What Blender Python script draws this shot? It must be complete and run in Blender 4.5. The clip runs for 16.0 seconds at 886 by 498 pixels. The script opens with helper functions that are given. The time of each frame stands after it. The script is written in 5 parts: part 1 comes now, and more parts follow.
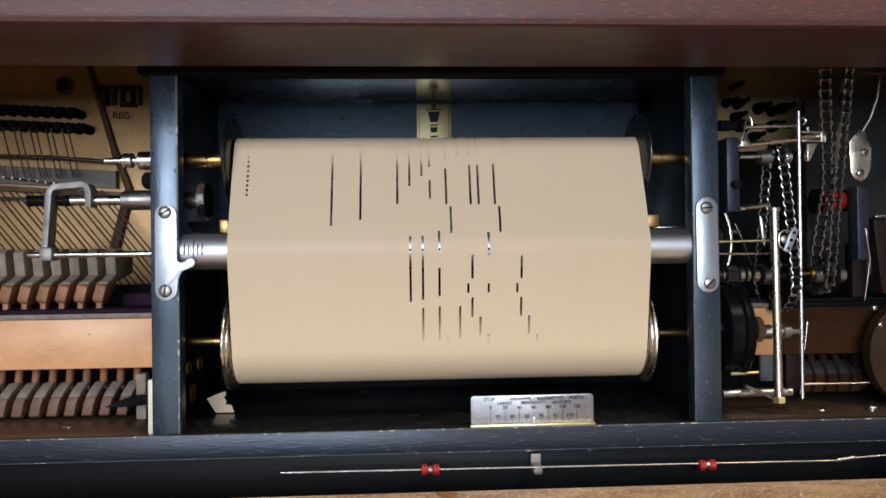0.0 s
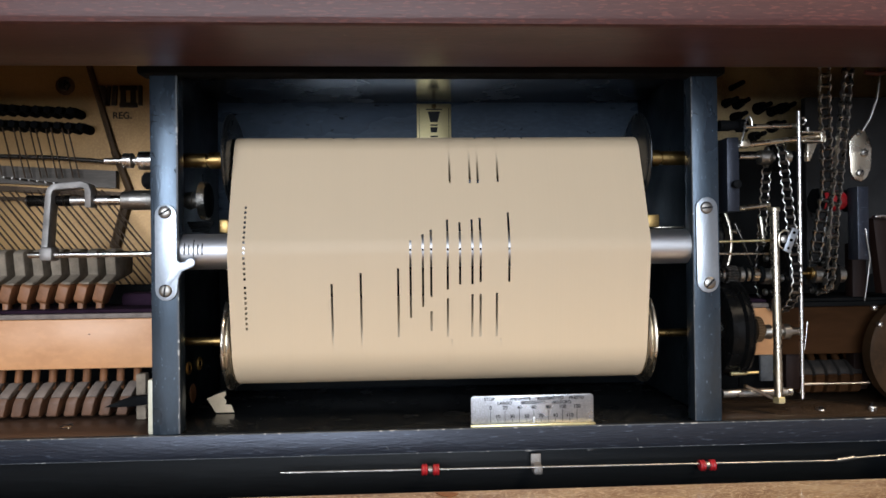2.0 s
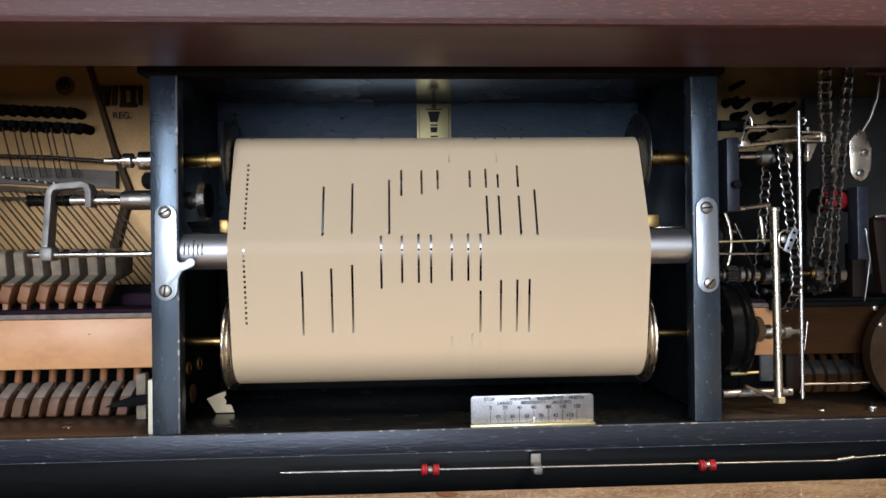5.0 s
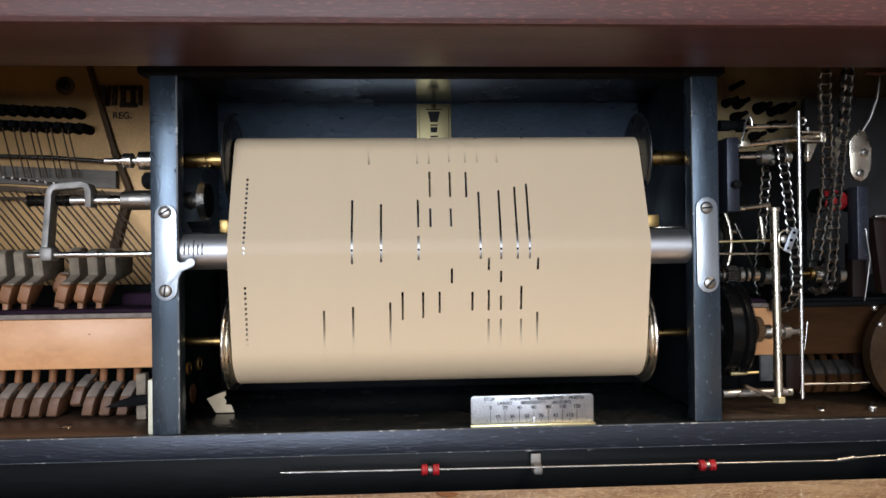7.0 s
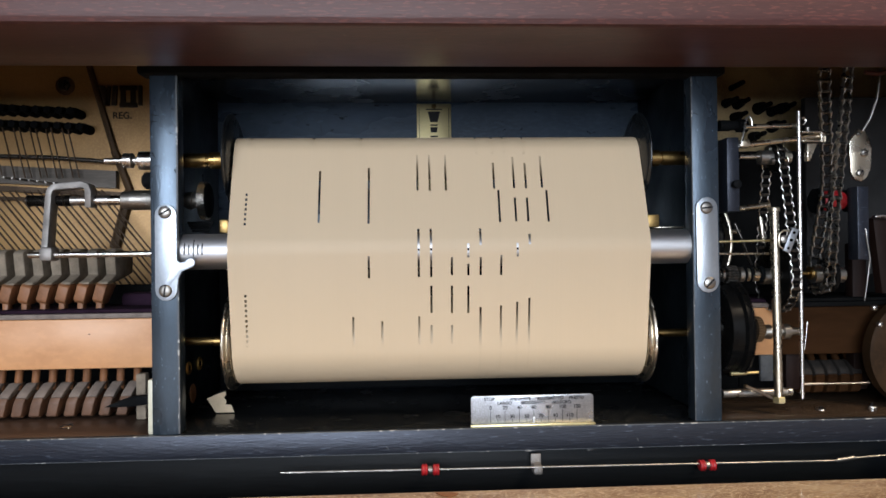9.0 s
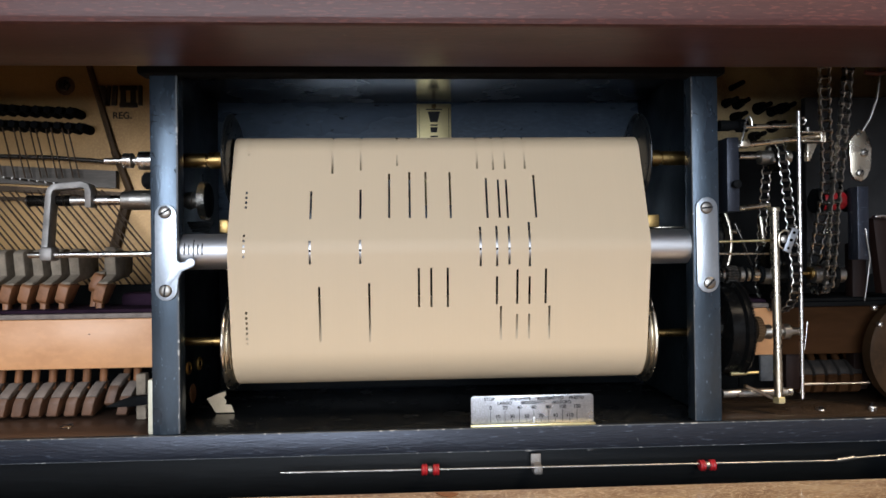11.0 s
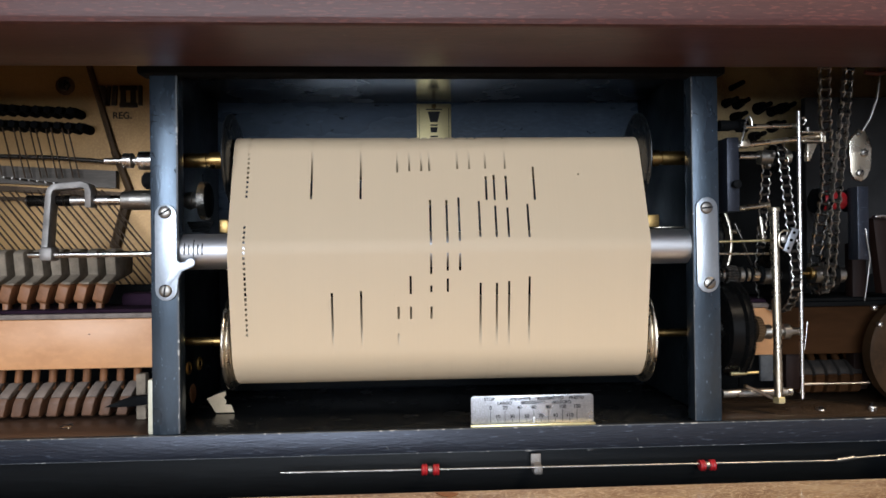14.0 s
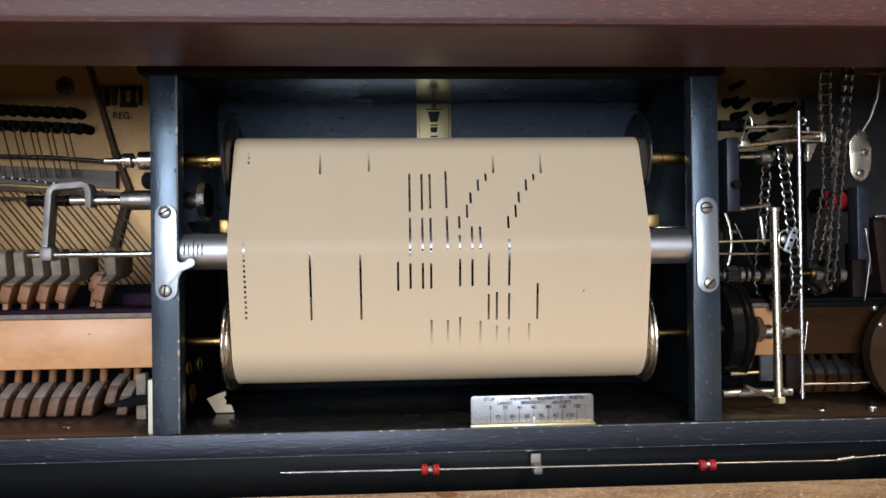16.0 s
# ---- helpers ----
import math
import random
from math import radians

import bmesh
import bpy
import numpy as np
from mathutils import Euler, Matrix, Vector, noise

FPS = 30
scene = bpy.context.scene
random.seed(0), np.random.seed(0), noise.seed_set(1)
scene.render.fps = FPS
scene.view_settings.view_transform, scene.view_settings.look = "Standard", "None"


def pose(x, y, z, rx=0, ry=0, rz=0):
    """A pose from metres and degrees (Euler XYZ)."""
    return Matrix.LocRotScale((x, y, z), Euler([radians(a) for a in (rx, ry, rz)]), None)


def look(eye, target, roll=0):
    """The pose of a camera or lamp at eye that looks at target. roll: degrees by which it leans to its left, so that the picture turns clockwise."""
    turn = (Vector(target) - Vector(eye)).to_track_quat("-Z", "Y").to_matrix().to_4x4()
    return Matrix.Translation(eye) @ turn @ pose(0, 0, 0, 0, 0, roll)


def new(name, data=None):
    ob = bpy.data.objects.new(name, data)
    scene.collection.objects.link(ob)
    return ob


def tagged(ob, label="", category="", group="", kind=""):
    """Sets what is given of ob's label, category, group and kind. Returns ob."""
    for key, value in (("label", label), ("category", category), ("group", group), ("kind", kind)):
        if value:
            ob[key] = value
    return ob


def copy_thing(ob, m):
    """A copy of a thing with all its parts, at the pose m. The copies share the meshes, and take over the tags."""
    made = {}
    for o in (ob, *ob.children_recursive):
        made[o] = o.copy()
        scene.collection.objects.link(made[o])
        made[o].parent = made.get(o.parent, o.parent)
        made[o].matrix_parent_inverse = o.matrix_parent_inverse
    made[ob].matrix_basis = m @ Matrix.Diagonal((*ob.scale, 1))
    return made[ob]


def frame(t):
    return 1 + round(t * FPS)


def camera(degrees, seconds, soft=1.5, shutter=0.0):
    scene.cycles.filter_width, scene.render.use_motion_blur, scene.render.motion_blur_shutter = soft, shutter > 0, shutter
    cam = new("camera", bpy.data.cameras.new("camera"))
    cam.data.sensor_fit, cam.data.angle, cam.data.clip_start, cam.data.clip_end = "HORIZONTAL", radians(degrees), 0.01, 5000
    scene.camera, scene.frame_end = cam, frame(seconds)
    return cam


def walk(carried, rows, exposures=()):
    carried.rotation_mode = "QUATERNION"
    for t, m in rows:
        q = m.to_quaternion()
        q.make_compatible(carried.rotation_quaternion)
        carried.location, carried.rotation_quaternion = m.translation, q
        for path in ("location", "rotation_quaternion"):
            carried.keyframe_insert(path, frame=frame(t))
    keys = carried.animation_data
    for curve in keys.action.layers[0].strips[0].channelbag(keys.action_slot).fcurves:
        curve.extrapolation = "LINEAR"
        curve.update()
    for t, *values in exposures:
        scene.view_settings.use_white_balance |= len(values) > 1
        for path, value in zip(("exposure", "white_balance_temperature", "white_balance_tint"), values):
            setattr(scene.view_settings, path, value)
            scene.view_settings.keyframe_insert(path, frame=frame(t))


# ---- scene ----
cam = camera(64.8, 16.0, soft=1.6)
CAM_POSE = pose(-0.022, -0.4685, 0.118, 90.4, 0, -3.0) @ pose(0, 0, 0, 0, 0, -0.7)
walk(cam, [(0.0, CAM_POSE), (16.0, CAM_POSE)])

# ---- light: a window and a ceiling lamp in the room behind the camera ----
scene.view_settings.exposure = 0.0
world = bpy.data.worlds.new("room_air")
world.use_nodes = True
world.node_tree.nodes["Background"].inputs[0].default_value = (0.75, 0.85, 1.0, 1)
world.node_tree.nodes["Background"].inputs[1].default_value = 0.02
scene.world = world


def area_lamp(name, eye, target, w, h, power, color):
    d = bpy.data.lights.new(name, "AREA")
    d.shape, d.size, d.size_y, d.energy, d.color = "RECTANGLE", w, h, power, color
    ob = new(name, d)
    ob.matrix_world = look(eye, target)
    return ob


area_lamp("window_daylight", (-0.40, -2.6, 0.48), (0, 0, 0.1), 1.9, 1.25, 87, (0.795, 0.879, 1.0))
area_lamp("ceiling_lamp_light", (0.98, -1.0, 1.47), (0, 0, 0.0), 0.5, 0.35, 29, (1.0, 0.80, 0.58))


# ---- materials ----
def material(name, base, rough=0.5, metal=0.0, vary=0.25, scale=60.0, fine=600.0, bump=0.15, stretch=(1, 1, 1),
             spec=0.5, tone=None, spots=None, spot_scale=900.0, spot_cut=0.72, rough_vary=0.12, coat=0.0, coat_rough=0.12, sheen=None, alike=False):
    """A worn surface: base colour mixed with a darker or second tone by coarse and fine noise, with relief and uneven gloss."""
    m = bpy.data.materials.new(name)
    m.use_nodes = True
    nt = m.node_tree
    b = nt.nodes["Principled BSDF"]
    b.inputs["Metallic"].default_value = metal
    b.inputs["Specular IOR Level"].default_value = spec
    if sheen:
        b.inputs["Specular Tint"].default_value = (*sheen, 1)
    if coat:
        b.inputs["Coat Weight"].default_value = coat
        b.inputs["Coat Roughness"].default_value = coat_rough
    link = nt.links.new
    tc = nt.nodes.new("ShaderNodeTexCoord")
    mp = nt.nodes.new("ShaderNodeMapping")
    mp.inputs["Scale"].default_value = stretch
    link(tc.outputs["Object"], mp.inputs["Vector"])
    info = nt.nodes.new("ShaderNodeObjectInfo")
    shift = nt.nodes.new("ShaderNodeVectorMath")
    shift.operation = "ADD"
    link(mp.outputs[0], shift.inputs[0])
    if not alike:
        link(info.outputs["Random"], shift.inputs[1])

    def noise_tex(s, detail):
        n = nt.nodes.new("ShaderNodeTexNoise")
        n.inputs["Scale"].default_value, n.inputs["Detail"].default_value = s, detail
        link(shift.outputs[0], n.inputs["Vector"])
        return n

    def mix(fac, a, c):
        x = nt.nodes.new("ShaderNodeMix")
        x.data_type = "RGBA"
        if isinstance(fac, float):
            x.inputs[0].default_value = fac
        else:
            link(fac, x.inputs[0])
        for sock, v in ((x.inputs[6], a), (x.inputs[7], c)):
            if isinstance(v, tuple):
                sock.default_value = (*v, 1)
            else:
                link(v, sock)
        return x.outputs[2]

    def ramp(sock, lo, hi, a=0.0, c=1.0):
        r = nt.nodes.new("ShaderNodeMapRange")
        link(sock, r.inputs[0])
        r.inputs[1].default_value, r.inputs[2].default_value = lo, hi
        r.inputs[3].default_value, r.inputs[4].default_value = a, c
        return r.outputs[0]

    coarse, grain = noise_tex(scale, 4.0), noise_tex(fine, 3.0)
    second = tone or tuple(v * (1 - vary) for v in base)
    col = mix(ramp(coarse.outputs[0], 0.35, 0.65), base, second)
    light = tuple(min(1.0, v * (1 + 0.5 * vary)) for v in base)
    col = mix(ramp(grain.outputs[0], 0.45, 0.75, 0.0, 0.5), col, light)
    if spots:
        sp = noise_tex(spot_scale, 1.0)
        col = mix(ramp(sp.outputs[0], spot_cut, spot_cut + 0.04), col, spots)
    link(col, b.inputs["Base Color"])
    link(ramp(coarse.outputs[0], 0.3, 0.7, max(0.03, rough - rough_vary), min(1.0, rough + rough_vary)), b.inputs["Roughness"])
    if bump:
        bp = nt.nodes.new("ShaderNodeBump")
        bp.inputs["Strength"].default_value, bp.inputs["Distance"].default_value = bump, 0.0006
        link(grain.outputs[0], bp.inputs["Height"])
        link(bp.outputs[0], b.inputs["Normal"])
    return m


BLACK = material("black_lacquer", (0.012, 0.014, 0.020), 0.42, vary=0.6, scale=26, fine=900, bump=0.45, stretch=(0.15, 1, 1), spec=0.5, sheen=(0.78, 0.84, 1.0), rough_vary=0.14,
                 spots=(0.05, 0.06, 0.08), spot_scale=900, spot_cut=0.70)
BLACK_POST = material("worn_black_lacquer", (0.016, 0.024, 0.034), 0.32, vary=0.6, scale=55, fine=700, bump=0.16, stretch=(0.8, 1, 0.3),
                      spots=(0.10, 0.14, 0.18), spot_scale=900, spot_cut=0.72, spec=1.0, sheen=(0.62, 0.80, 1.0), coat=0.25, coat_rough=0.3, rough_vary=0.16)
BLACK_FLOOR = material("dusty_black_lacquer", (0.008, 0.009, 0.010), 0.2, vary=0.3, scale=40, fine=700, bump=0.05, spots=(0.12, 0.105, 0.075), spot_scale=1000, spot_cut=0.67)
BLACK_LOW = material("dull_black_lacquer", (0.004, 0.005, 0.006), 0.5, vary=0.5, scale=14, fine=420, bump=0.25, stretch=(0.12, 1, 1), spec=0.10, rough_vary=0.12)
BAR_IRON = material("grey_iron_bar", (0.105, 0.088, 0.072), 0.45, 0.5, vary=0.4, scale=40, fine=500, bump=0.1, stretch=(0.2, 1, 1))
MARK_IRON = material("dark_cast_mark", (0.030, 0.020, 0.011), 0.6, vary=0.4, scale=120, fine=700, bump=0.2, spec=0.2)
SHOE = material("grey_shoe_fibre", (0.045, 0.050, 0.055), 0.6, vary=0.5, scale=90, fine=700, bump=0.3, spec=0.2)
DARK_MAHOGANY = material("blackened_mahogany", (0.016, 0.0075, 0.0055), 0.5, vary=0.4, scale=25, fine=260, bump=0.1, stretch=(1, 1, 0.2), spec=0.15)
PULLEY = material("old_pulley_wood", (0.036, 0.020, 0.010), 0.5, vary=0.4, scale=40, fine=400, bump=0.15, spec=0.06)
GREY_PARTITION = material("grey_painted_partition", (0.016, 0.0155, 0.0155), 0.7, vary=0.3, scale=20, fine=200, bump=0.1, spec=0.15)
MATT_BLACK = material("matt_black_enamel", (0.006, 0.0065, 0.007), 0.75, vary=0.3, bump=0.1, spec=0.05)
BROWN = material("dark_mahogany", (0.065, 0.027, 0.025), 0.44, vary=0.5, tone=(0.038, 0.017, 0.017), scale=16, fine=1100, bump=0.22, stretch=(0.10, 1, 0.7), spec=0.28, spots=(0.095, 0.036, 0.031), spot_scale=1500, spot_cut=0.60, rough_vary=0.08)
BROWN_SHELF = material("worn_mahogany", (0.52, 0.36, 0.21), 0.3, vary=0.8, tone=(0.24, 0.13, 0.07), scale=60, fine=900, bump=0.9, stretch=(0.4, 1, 1), coat=0.6, spots=(0.70, 0.54, 0.36), spot_scale=1100, spot_cut=0.58)
SHELF = material("stained_shelf_wood", (0.062, 0.036, 0.024), 0.38, vary=0.45, scale=12, fine=200, bump=0.15, stretch=(0.12, 1, 1), coat=0.2)
MAPLE = material("maple_rail", (0.62, 0.31, 0.135), 0.5, vary=0.18, scale=26, fine=260, bump=0.08, stretch=(0.6, 1, 1), tone=(0.50, 0.235, 0.098))
HAMMER_WOOD = material("hammer_wood", (0.27, 0.112, 0.045), 0.55, vary=0.35, scale=60, bump=0.15)
FELT = material("grey_felt", (0.27, 0.22, 0.165), 0.95, vary=0.35, scale=120, fine=1500, bump=0.6, spec=0.1)
FELT_TOP = material("worn_grey_leather", (0.22, 0.175, 0.145), 0.6, vary=0.35, scale=120, fine=1200, bump=0.4, spec=0.3)
PURPLE_FELT = material("purple_felt", (0.022, 0.010, 0.020), 0.95, vary=0.3, scale=100, fine=1500, bump=0.5, spec=0.1)
GOLD = material("bronzed_iron_plate", (0.46, 0.268, 0.104), 0.42, 0.35, vary=0.35, scale=14, fine=500, bump=0.1)
GOLD_DARK = material("bronzed_rim", (0.085, 0.050, 0.024), 0.5, 0.2, vary=0.5, scale=30, bump=0.1, spec=0.3)
STRING = material("copper_string", (0.060, 0.034, 0.017), 0.6, 0.0, spec=0.25, vary=0.3, bump=0.0)
STEEL = material("polished_steel", (0.62, 0.60, 0.57), 0.26, 1.0, vary=0.25, scale=90, fine=900, bump=0.05)
DULL_STEEL = material("dull_steel", (0.36, 0.34, 0.31), 0.38, 1.0, vary=0.35, scale=90, fine=900, bump=0.1)
NICKEL = material("nickel_plate", (0.66, 0.61, 0.52), 0.28, 1.0, vary=0.2, scale=70, fine=900, bump=0.05, tone=(0.50, 0.44, 0.33))
ALU = material("brushed_aluminium", (0.56, 0.56, 0.57), 0.45, 1.0, vary=0.12, scale=40, fine=1400, bump=0.08, stretch=(0.05, 1, 1))
BRACKET = material("brushed_nickel_bracket", (0.43, 0.46, 0.49), 0.40, 0.85, vary=0.22, scale=70, fine=1400, bump=0.08, stretch=(1, 1, 0.25), tone=(0.32, 0.36, 0.41), rough_vary=0.14)
BRASS = material("brass", (0.32, 0.21, 0.08), 0.36, 1.0, vary=0.3, scale=80, bump=0.05)
BRASS_PLATE = material("engraved_brass", (0.80, 0.69, 0.38), 0.42, 1.0, vary=0.2, scale=60, fine=900, bump=0.08)
DIAL = material("silvered_dial", (0.40, 0.42, 0.45), 0.30, 0.75, vary=0.5, scale=45, fine=1000, bump=0.08, tone=(0.22, 0.22, 0.23), rough_vary=0.14)
INK = material("black_ink", (0.012, 0.012, 0.014), 0.6, vary=0.2, bump=0, spec=0.2)
CHAIN = material("oily_chain_steel", (0.085, 0.078, 0.070), 0.30, 0.9, vary=0.4, scale=150, bump=0.1)
CHAIN_EDGE = material("bright_chain_wire", (0.60, 0.57, 0.52), 0.3, 1.0, vary=0.3, scale=200, bump=0.05)
WORN = material("worn_edge", (0.03, 0.035, 0.04), 0.5, vary=0.5, scale=60, fine=300, bump=0.3, tone=(0.10, 0.105, 0.11), spots=(0.36, 0.35, 0.33), spot_scale=260, spot_cut=0.64)
# blue base lifted above black: carries the board's sheen besides its dust haze
NAVY = material("hazy_sheen_lacquer", (0.068, 0.092, 0.128), 0.30, vary=0.6, scale=16, fine=420, bump=0.22, stretch=(0.35, 1, 1), spec=1.0, sheen=(0.70, 0.85, 1.0), coat=0.8, coat_rough=0.24, rough_vary=0.1, spots=(0.015, 0.020, 0.026), spot_scale=330, spot_cut=0.70)
BUTT_WOOD = material("butt_wood", (0.15, 0.075, 0.042), 0.55, vary=0.4, scale=70, bump=0.2)
STRAP = material("dull_strap_steel", (0.30, 0.28, 0.26), 0.55, 0.7, vary=0.3, scale=90, fine=900, bump=0.1)
# leather of the treble butts, darkened in colour to stand for shade
SHADED_LEATHER = material("shaded_leather", (0.018, 0.014, 0.011), 0.7, vary=0.4, scale=120, fine=900, bump=0.4)
DARK_SHELF = material("dark_glossy_shelf", (0.050, 0.032, 0.020), 0.26, spec=0.6, vary=0.5, scale=14, fine=220, bump=0.15, stretch=(0.15, 1, 1))
SIDE = material("black_box_side", (0.0065, 0.0095, 0.012), 0.38, vary=0.4, scale=30, fine=300, bump=0.15, spec=0.30, sheen=(0.75, 0.92, 1.0))
# unseen room floor, given a warm tone to bounce warm light upwards
BOUNCE_FLOOR = material("warm_bounce_floor", (0.42, 0.22, 0.10), 0.5, vary=0.3, scale=3, fine=60, bump=0.1)
# treble-side action wood: the shade on that side is put into its colour
SHADED_WOOD = material("shaded_action_wood", (0.034, 0.015, 0.006), 0.75, spec=0.03, vary=0.4, scale=25, fine=260, bump=0.1, stretch=(0.2, 1, 1))
ENAMEL = material("black_enamel_gloss", (0.008, 0.010, 0.012), 0.30, vary=0.4, scale=60, bump=0.1, spec=0.45)
GEAR = material("oiled_cast_iron", (0.004, 0.004, 0.004), 0.30, 0.0, spec=0.10, vary=0.4, scale=90, bump=0.04)
RED = material("red_rubber", (0.36, 0.010, 0.014), 0.45, vary=0.3, scale=120, bump=0.1)
CREAM = material("cream_celluloid", (0.66, 0.62, 0.47), 0.45, vary=0.15, scale=60, bump=0.05)
PAPER = material("buff_roll_paper", (0.540, 0.420, 0.280), 0.56, vary=0.05, scale=9, fine=700, bump=0.0, spec=0.42, rough_vary=0.03, alike=True)
SCRAP = material("torn_paper", (0.60, 0.48, 0.33), 0.8, vary=0.12, scale=60, fine=500, bump=0.1, spec=0.2)
BOX_TOP = material("polished_black_lacquer", (0.046, 0.057, 0.070), 0.24, vary=0.4, scale=18, fine=300, bump=0.05, spec=0.7, rough_vary=0.08)
# right-hand plate: bronze colour raised to make up for missing light
PLATE_LIFTED = material("lightened_bronzed_plate", (0.52, 0.38, 0.19), 0.5, 0.25, vary=0.5, scale=30, bump=0.1)
# near-black for holes and chips, and for sheets put where shade falls
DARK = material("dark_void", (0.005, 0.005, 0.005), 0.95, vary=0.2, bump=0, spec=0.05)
ROOM = material("room_paint", (0.55, 0.55, 0.56), 0.85, vary=0.08, scale=3, fine=40, bump=0.05)
KNOT = material("brass_eyelet", (0.42, 0.25, 0.07), 0.42, 0.8, vary=0.3, scale=150, bump=0.1)


# ---- mesh helpers ----
def part(name, bm, mat, parent=None, label="", smooth=True):
    me = bpy.data.meshes.new(name)
    bmesh.ops.recalc_face_normals(bm, faces=bm.faces)
    bm.to_mesh(me)
    bm.free()
    me.materials.append(mat)
    if smooth:
        for p in me.polygons:
            p.use_smooth = True
        me.set_sharp_from_angle(angle=radians(38))
    ob = new(name, me)
    if parent:
        ob.parent = parent
    if label:
        ob["label"] = label
    return ob


def thing(name, label, category, at=(0, 0, 0), group="", kind=""):
    ob = new(name)
    ob.empty_display_size = 0.01
    ob.matrix_basis = Matrix.Translation(at)
    return tagged(ob, label, category, group, kind)


def box(bm, lo, hi, bevel=0.0, seg=2):
    r = bmesh.ops.create_cube(bm, size=1.0)
    lo, hi = Vector(lo), Vector(hi)
    c, d = (lo + hi) / 2, hi - lo
    for v in r["verts"]:
        v.co = Vector((v.co.x * d.x + c.x, v.co.y * d.y + c.y, v.co.z * d.z + c.z))
    if bevel:
        es = {e for v in r["verts"] for e in v.link_edges}
        bmesh.ops.bevel(bm, geom=list(es), offset=bevel, segments=seg, affect="EDGES", profile=0.5)
    return bm


def rod(bm, a, b, r, r2=None, seg=20, cap=True):
    """A round bar from a to b, tapering to r2."""
    a, b = Vector(a), Vector(b)
    d = b - a
    m = Matrix.Translation((a + b) / 2) @ d.to_track_quat("Z", "Y").to_matrix().to_4x4()
    bmesh.ops.create_cone(bm, cap_ends=cap, segments=seg, radius1=r, radius2=r if r2 is None else r2, depth=d.length, matrix=m)
    return bm


def lathe(bm, axis_at, axis, profile, seg=32):
    """Turns a profile of (distance along the axis, radius) round the axis."""
    axis = Vector(axis).normalized()
    q = axis.to_track_quat("Z", "Y").to_matrix()
    u, w = q @ Vector((1, 0, 0)), q @ Vector((0, 1, 0))
    rings = []
    for h, r in profile:
        c = Vector(axis_at) + axis * h
        rings.append([bm.verts.new(c + (u * math.cos(k * math.tau / seg) + w * math.sin(k * math.tau / seg)) * max(r, 1e-5)) for k in range(seg)])
    for ra, rb in zip(rings, rings[1:]):
        for k in range(seg):
            bm.faces.new((ra[k], ra[(k + 1) % seg], rb[(k + 1) % seg], rb[k]))
    bm.faces.new(rings[0])
    bm.faces.new(rings[-1])
    return bm


def sweep(bm, pts, r, seg=10):
    """A bent round wire through the points."""
    pts = [Vector(p) for p in pts]
    rings = []
    up = None
    for i, p in enumerate(pts):
        d = (pts[min(i + 1, len(pts) - 1)] - pts[max(i - 1, 0)]).normalized()
        ref = up if up is not None and abs(up.dot(d)) < 0.95 else (Vector((0, 1, 0)) if abs(d.y) < 0.9 else Vector((1, 0, 0)))
        s = d.cross(ref).normalized()
        up = s.cross(d).normalized()
        rings.append([bm.verts.new(p + (s * math.cos(k * math.tau / seg) + up * math.sin(k * math.tau / seg)) * r) for k in range(seg)])
    for ra, rb in zip(rings, rings[1:]):
        for k in range(seg):
            bm.faces.new((ra[k], ra[(k + 1) % seg], rb[(k + 1) % seg], rb[k]))
    bm.faces.new(rings[0])
    bm.faces.new(rings[-1])
    return bm


def slab(bm, outline, y0, y1, bevel=0.0):
    """A plate cut to an outline of (x, z), from y0 (front) to y1 (back)."""
    vs = [bm.verts.new((x, y0, z)) for x, z in outline]
    fc = bm.faces.new(vs)
    ex = bmesh.ops.extrude_face_region(bm, geom=[fc])
    for v in ex["geom"]:
        if isinstance(v, bmesh.types.BMVert):
            v.co.y = y1
    if bevel:
        es = [e for e in bm.edges if abs(e.verts[0].co.y - y0) < 1e-7 and abs(e.verts[1].co.y - y0) < 1e-7]
        bmesh.ops.bevel(bm, geom=es, offset=bevel, segments=2, affect="EDGES", profile=0.5)
    return bm


def stadium(cx, z0, z1, r, seg=10, lean=0.0):
    """The outline of an upright plate with round ends."""
    up = [(cx + lean + r * math.cos(a), z1 - r + r * math.sin(a)) for a in (math.pi * k / seg for k in range(seg + 1))]
    dn = [(cx + r * math.cos(a), z0 + r + r * math.sin(a)) for a in (math.pi + math.pi * k / seg for k in range(seg + 1))]
    return up + dn


def screw(at, r, mat=None, turn=0.0, group="screws", label="slotted round-head steel screw", axis=(0, -1, 0)):
    """A slotted screw with a domed head, its axis towards the viewer."""
    top = thing("screw", label, "screw", at, group)
    q = Vector(axis).to_track_quat("Z", "Y").to_matrix().to_4x4()
    bm = bmesh.new()
    lathe(bm, (0, 0, -0.002), (0, 0, 1), [(0, r * 0.96), (0.0022, r), (0.0026, r * 0.97), (0.0031, r * 0.8), (0.0034, r * 0.4), (0.0035, 0)], 24)
    bm.transform(q)
    part("head", bm, mat or STEEL, top)
    bm = box(bmesh.new(), (-r * 0.93, -r * 0.13, 0.0012), (r * 0.93, r * 0.13, 0.00162))
    bm.transform(q @ Matrix.Rotation(turn, 4, "Z"))
    part("slot", bm, INK, top, "dark screw slot")
    return top


# ---- the case ----
def panel(name, lo, hi, mat, label, category, bevel=0.0012, kind="structure"):
    return tagged(part(name, box(bmesh.new(), lo, hi, bevel), mat), label, category, kind=kind)


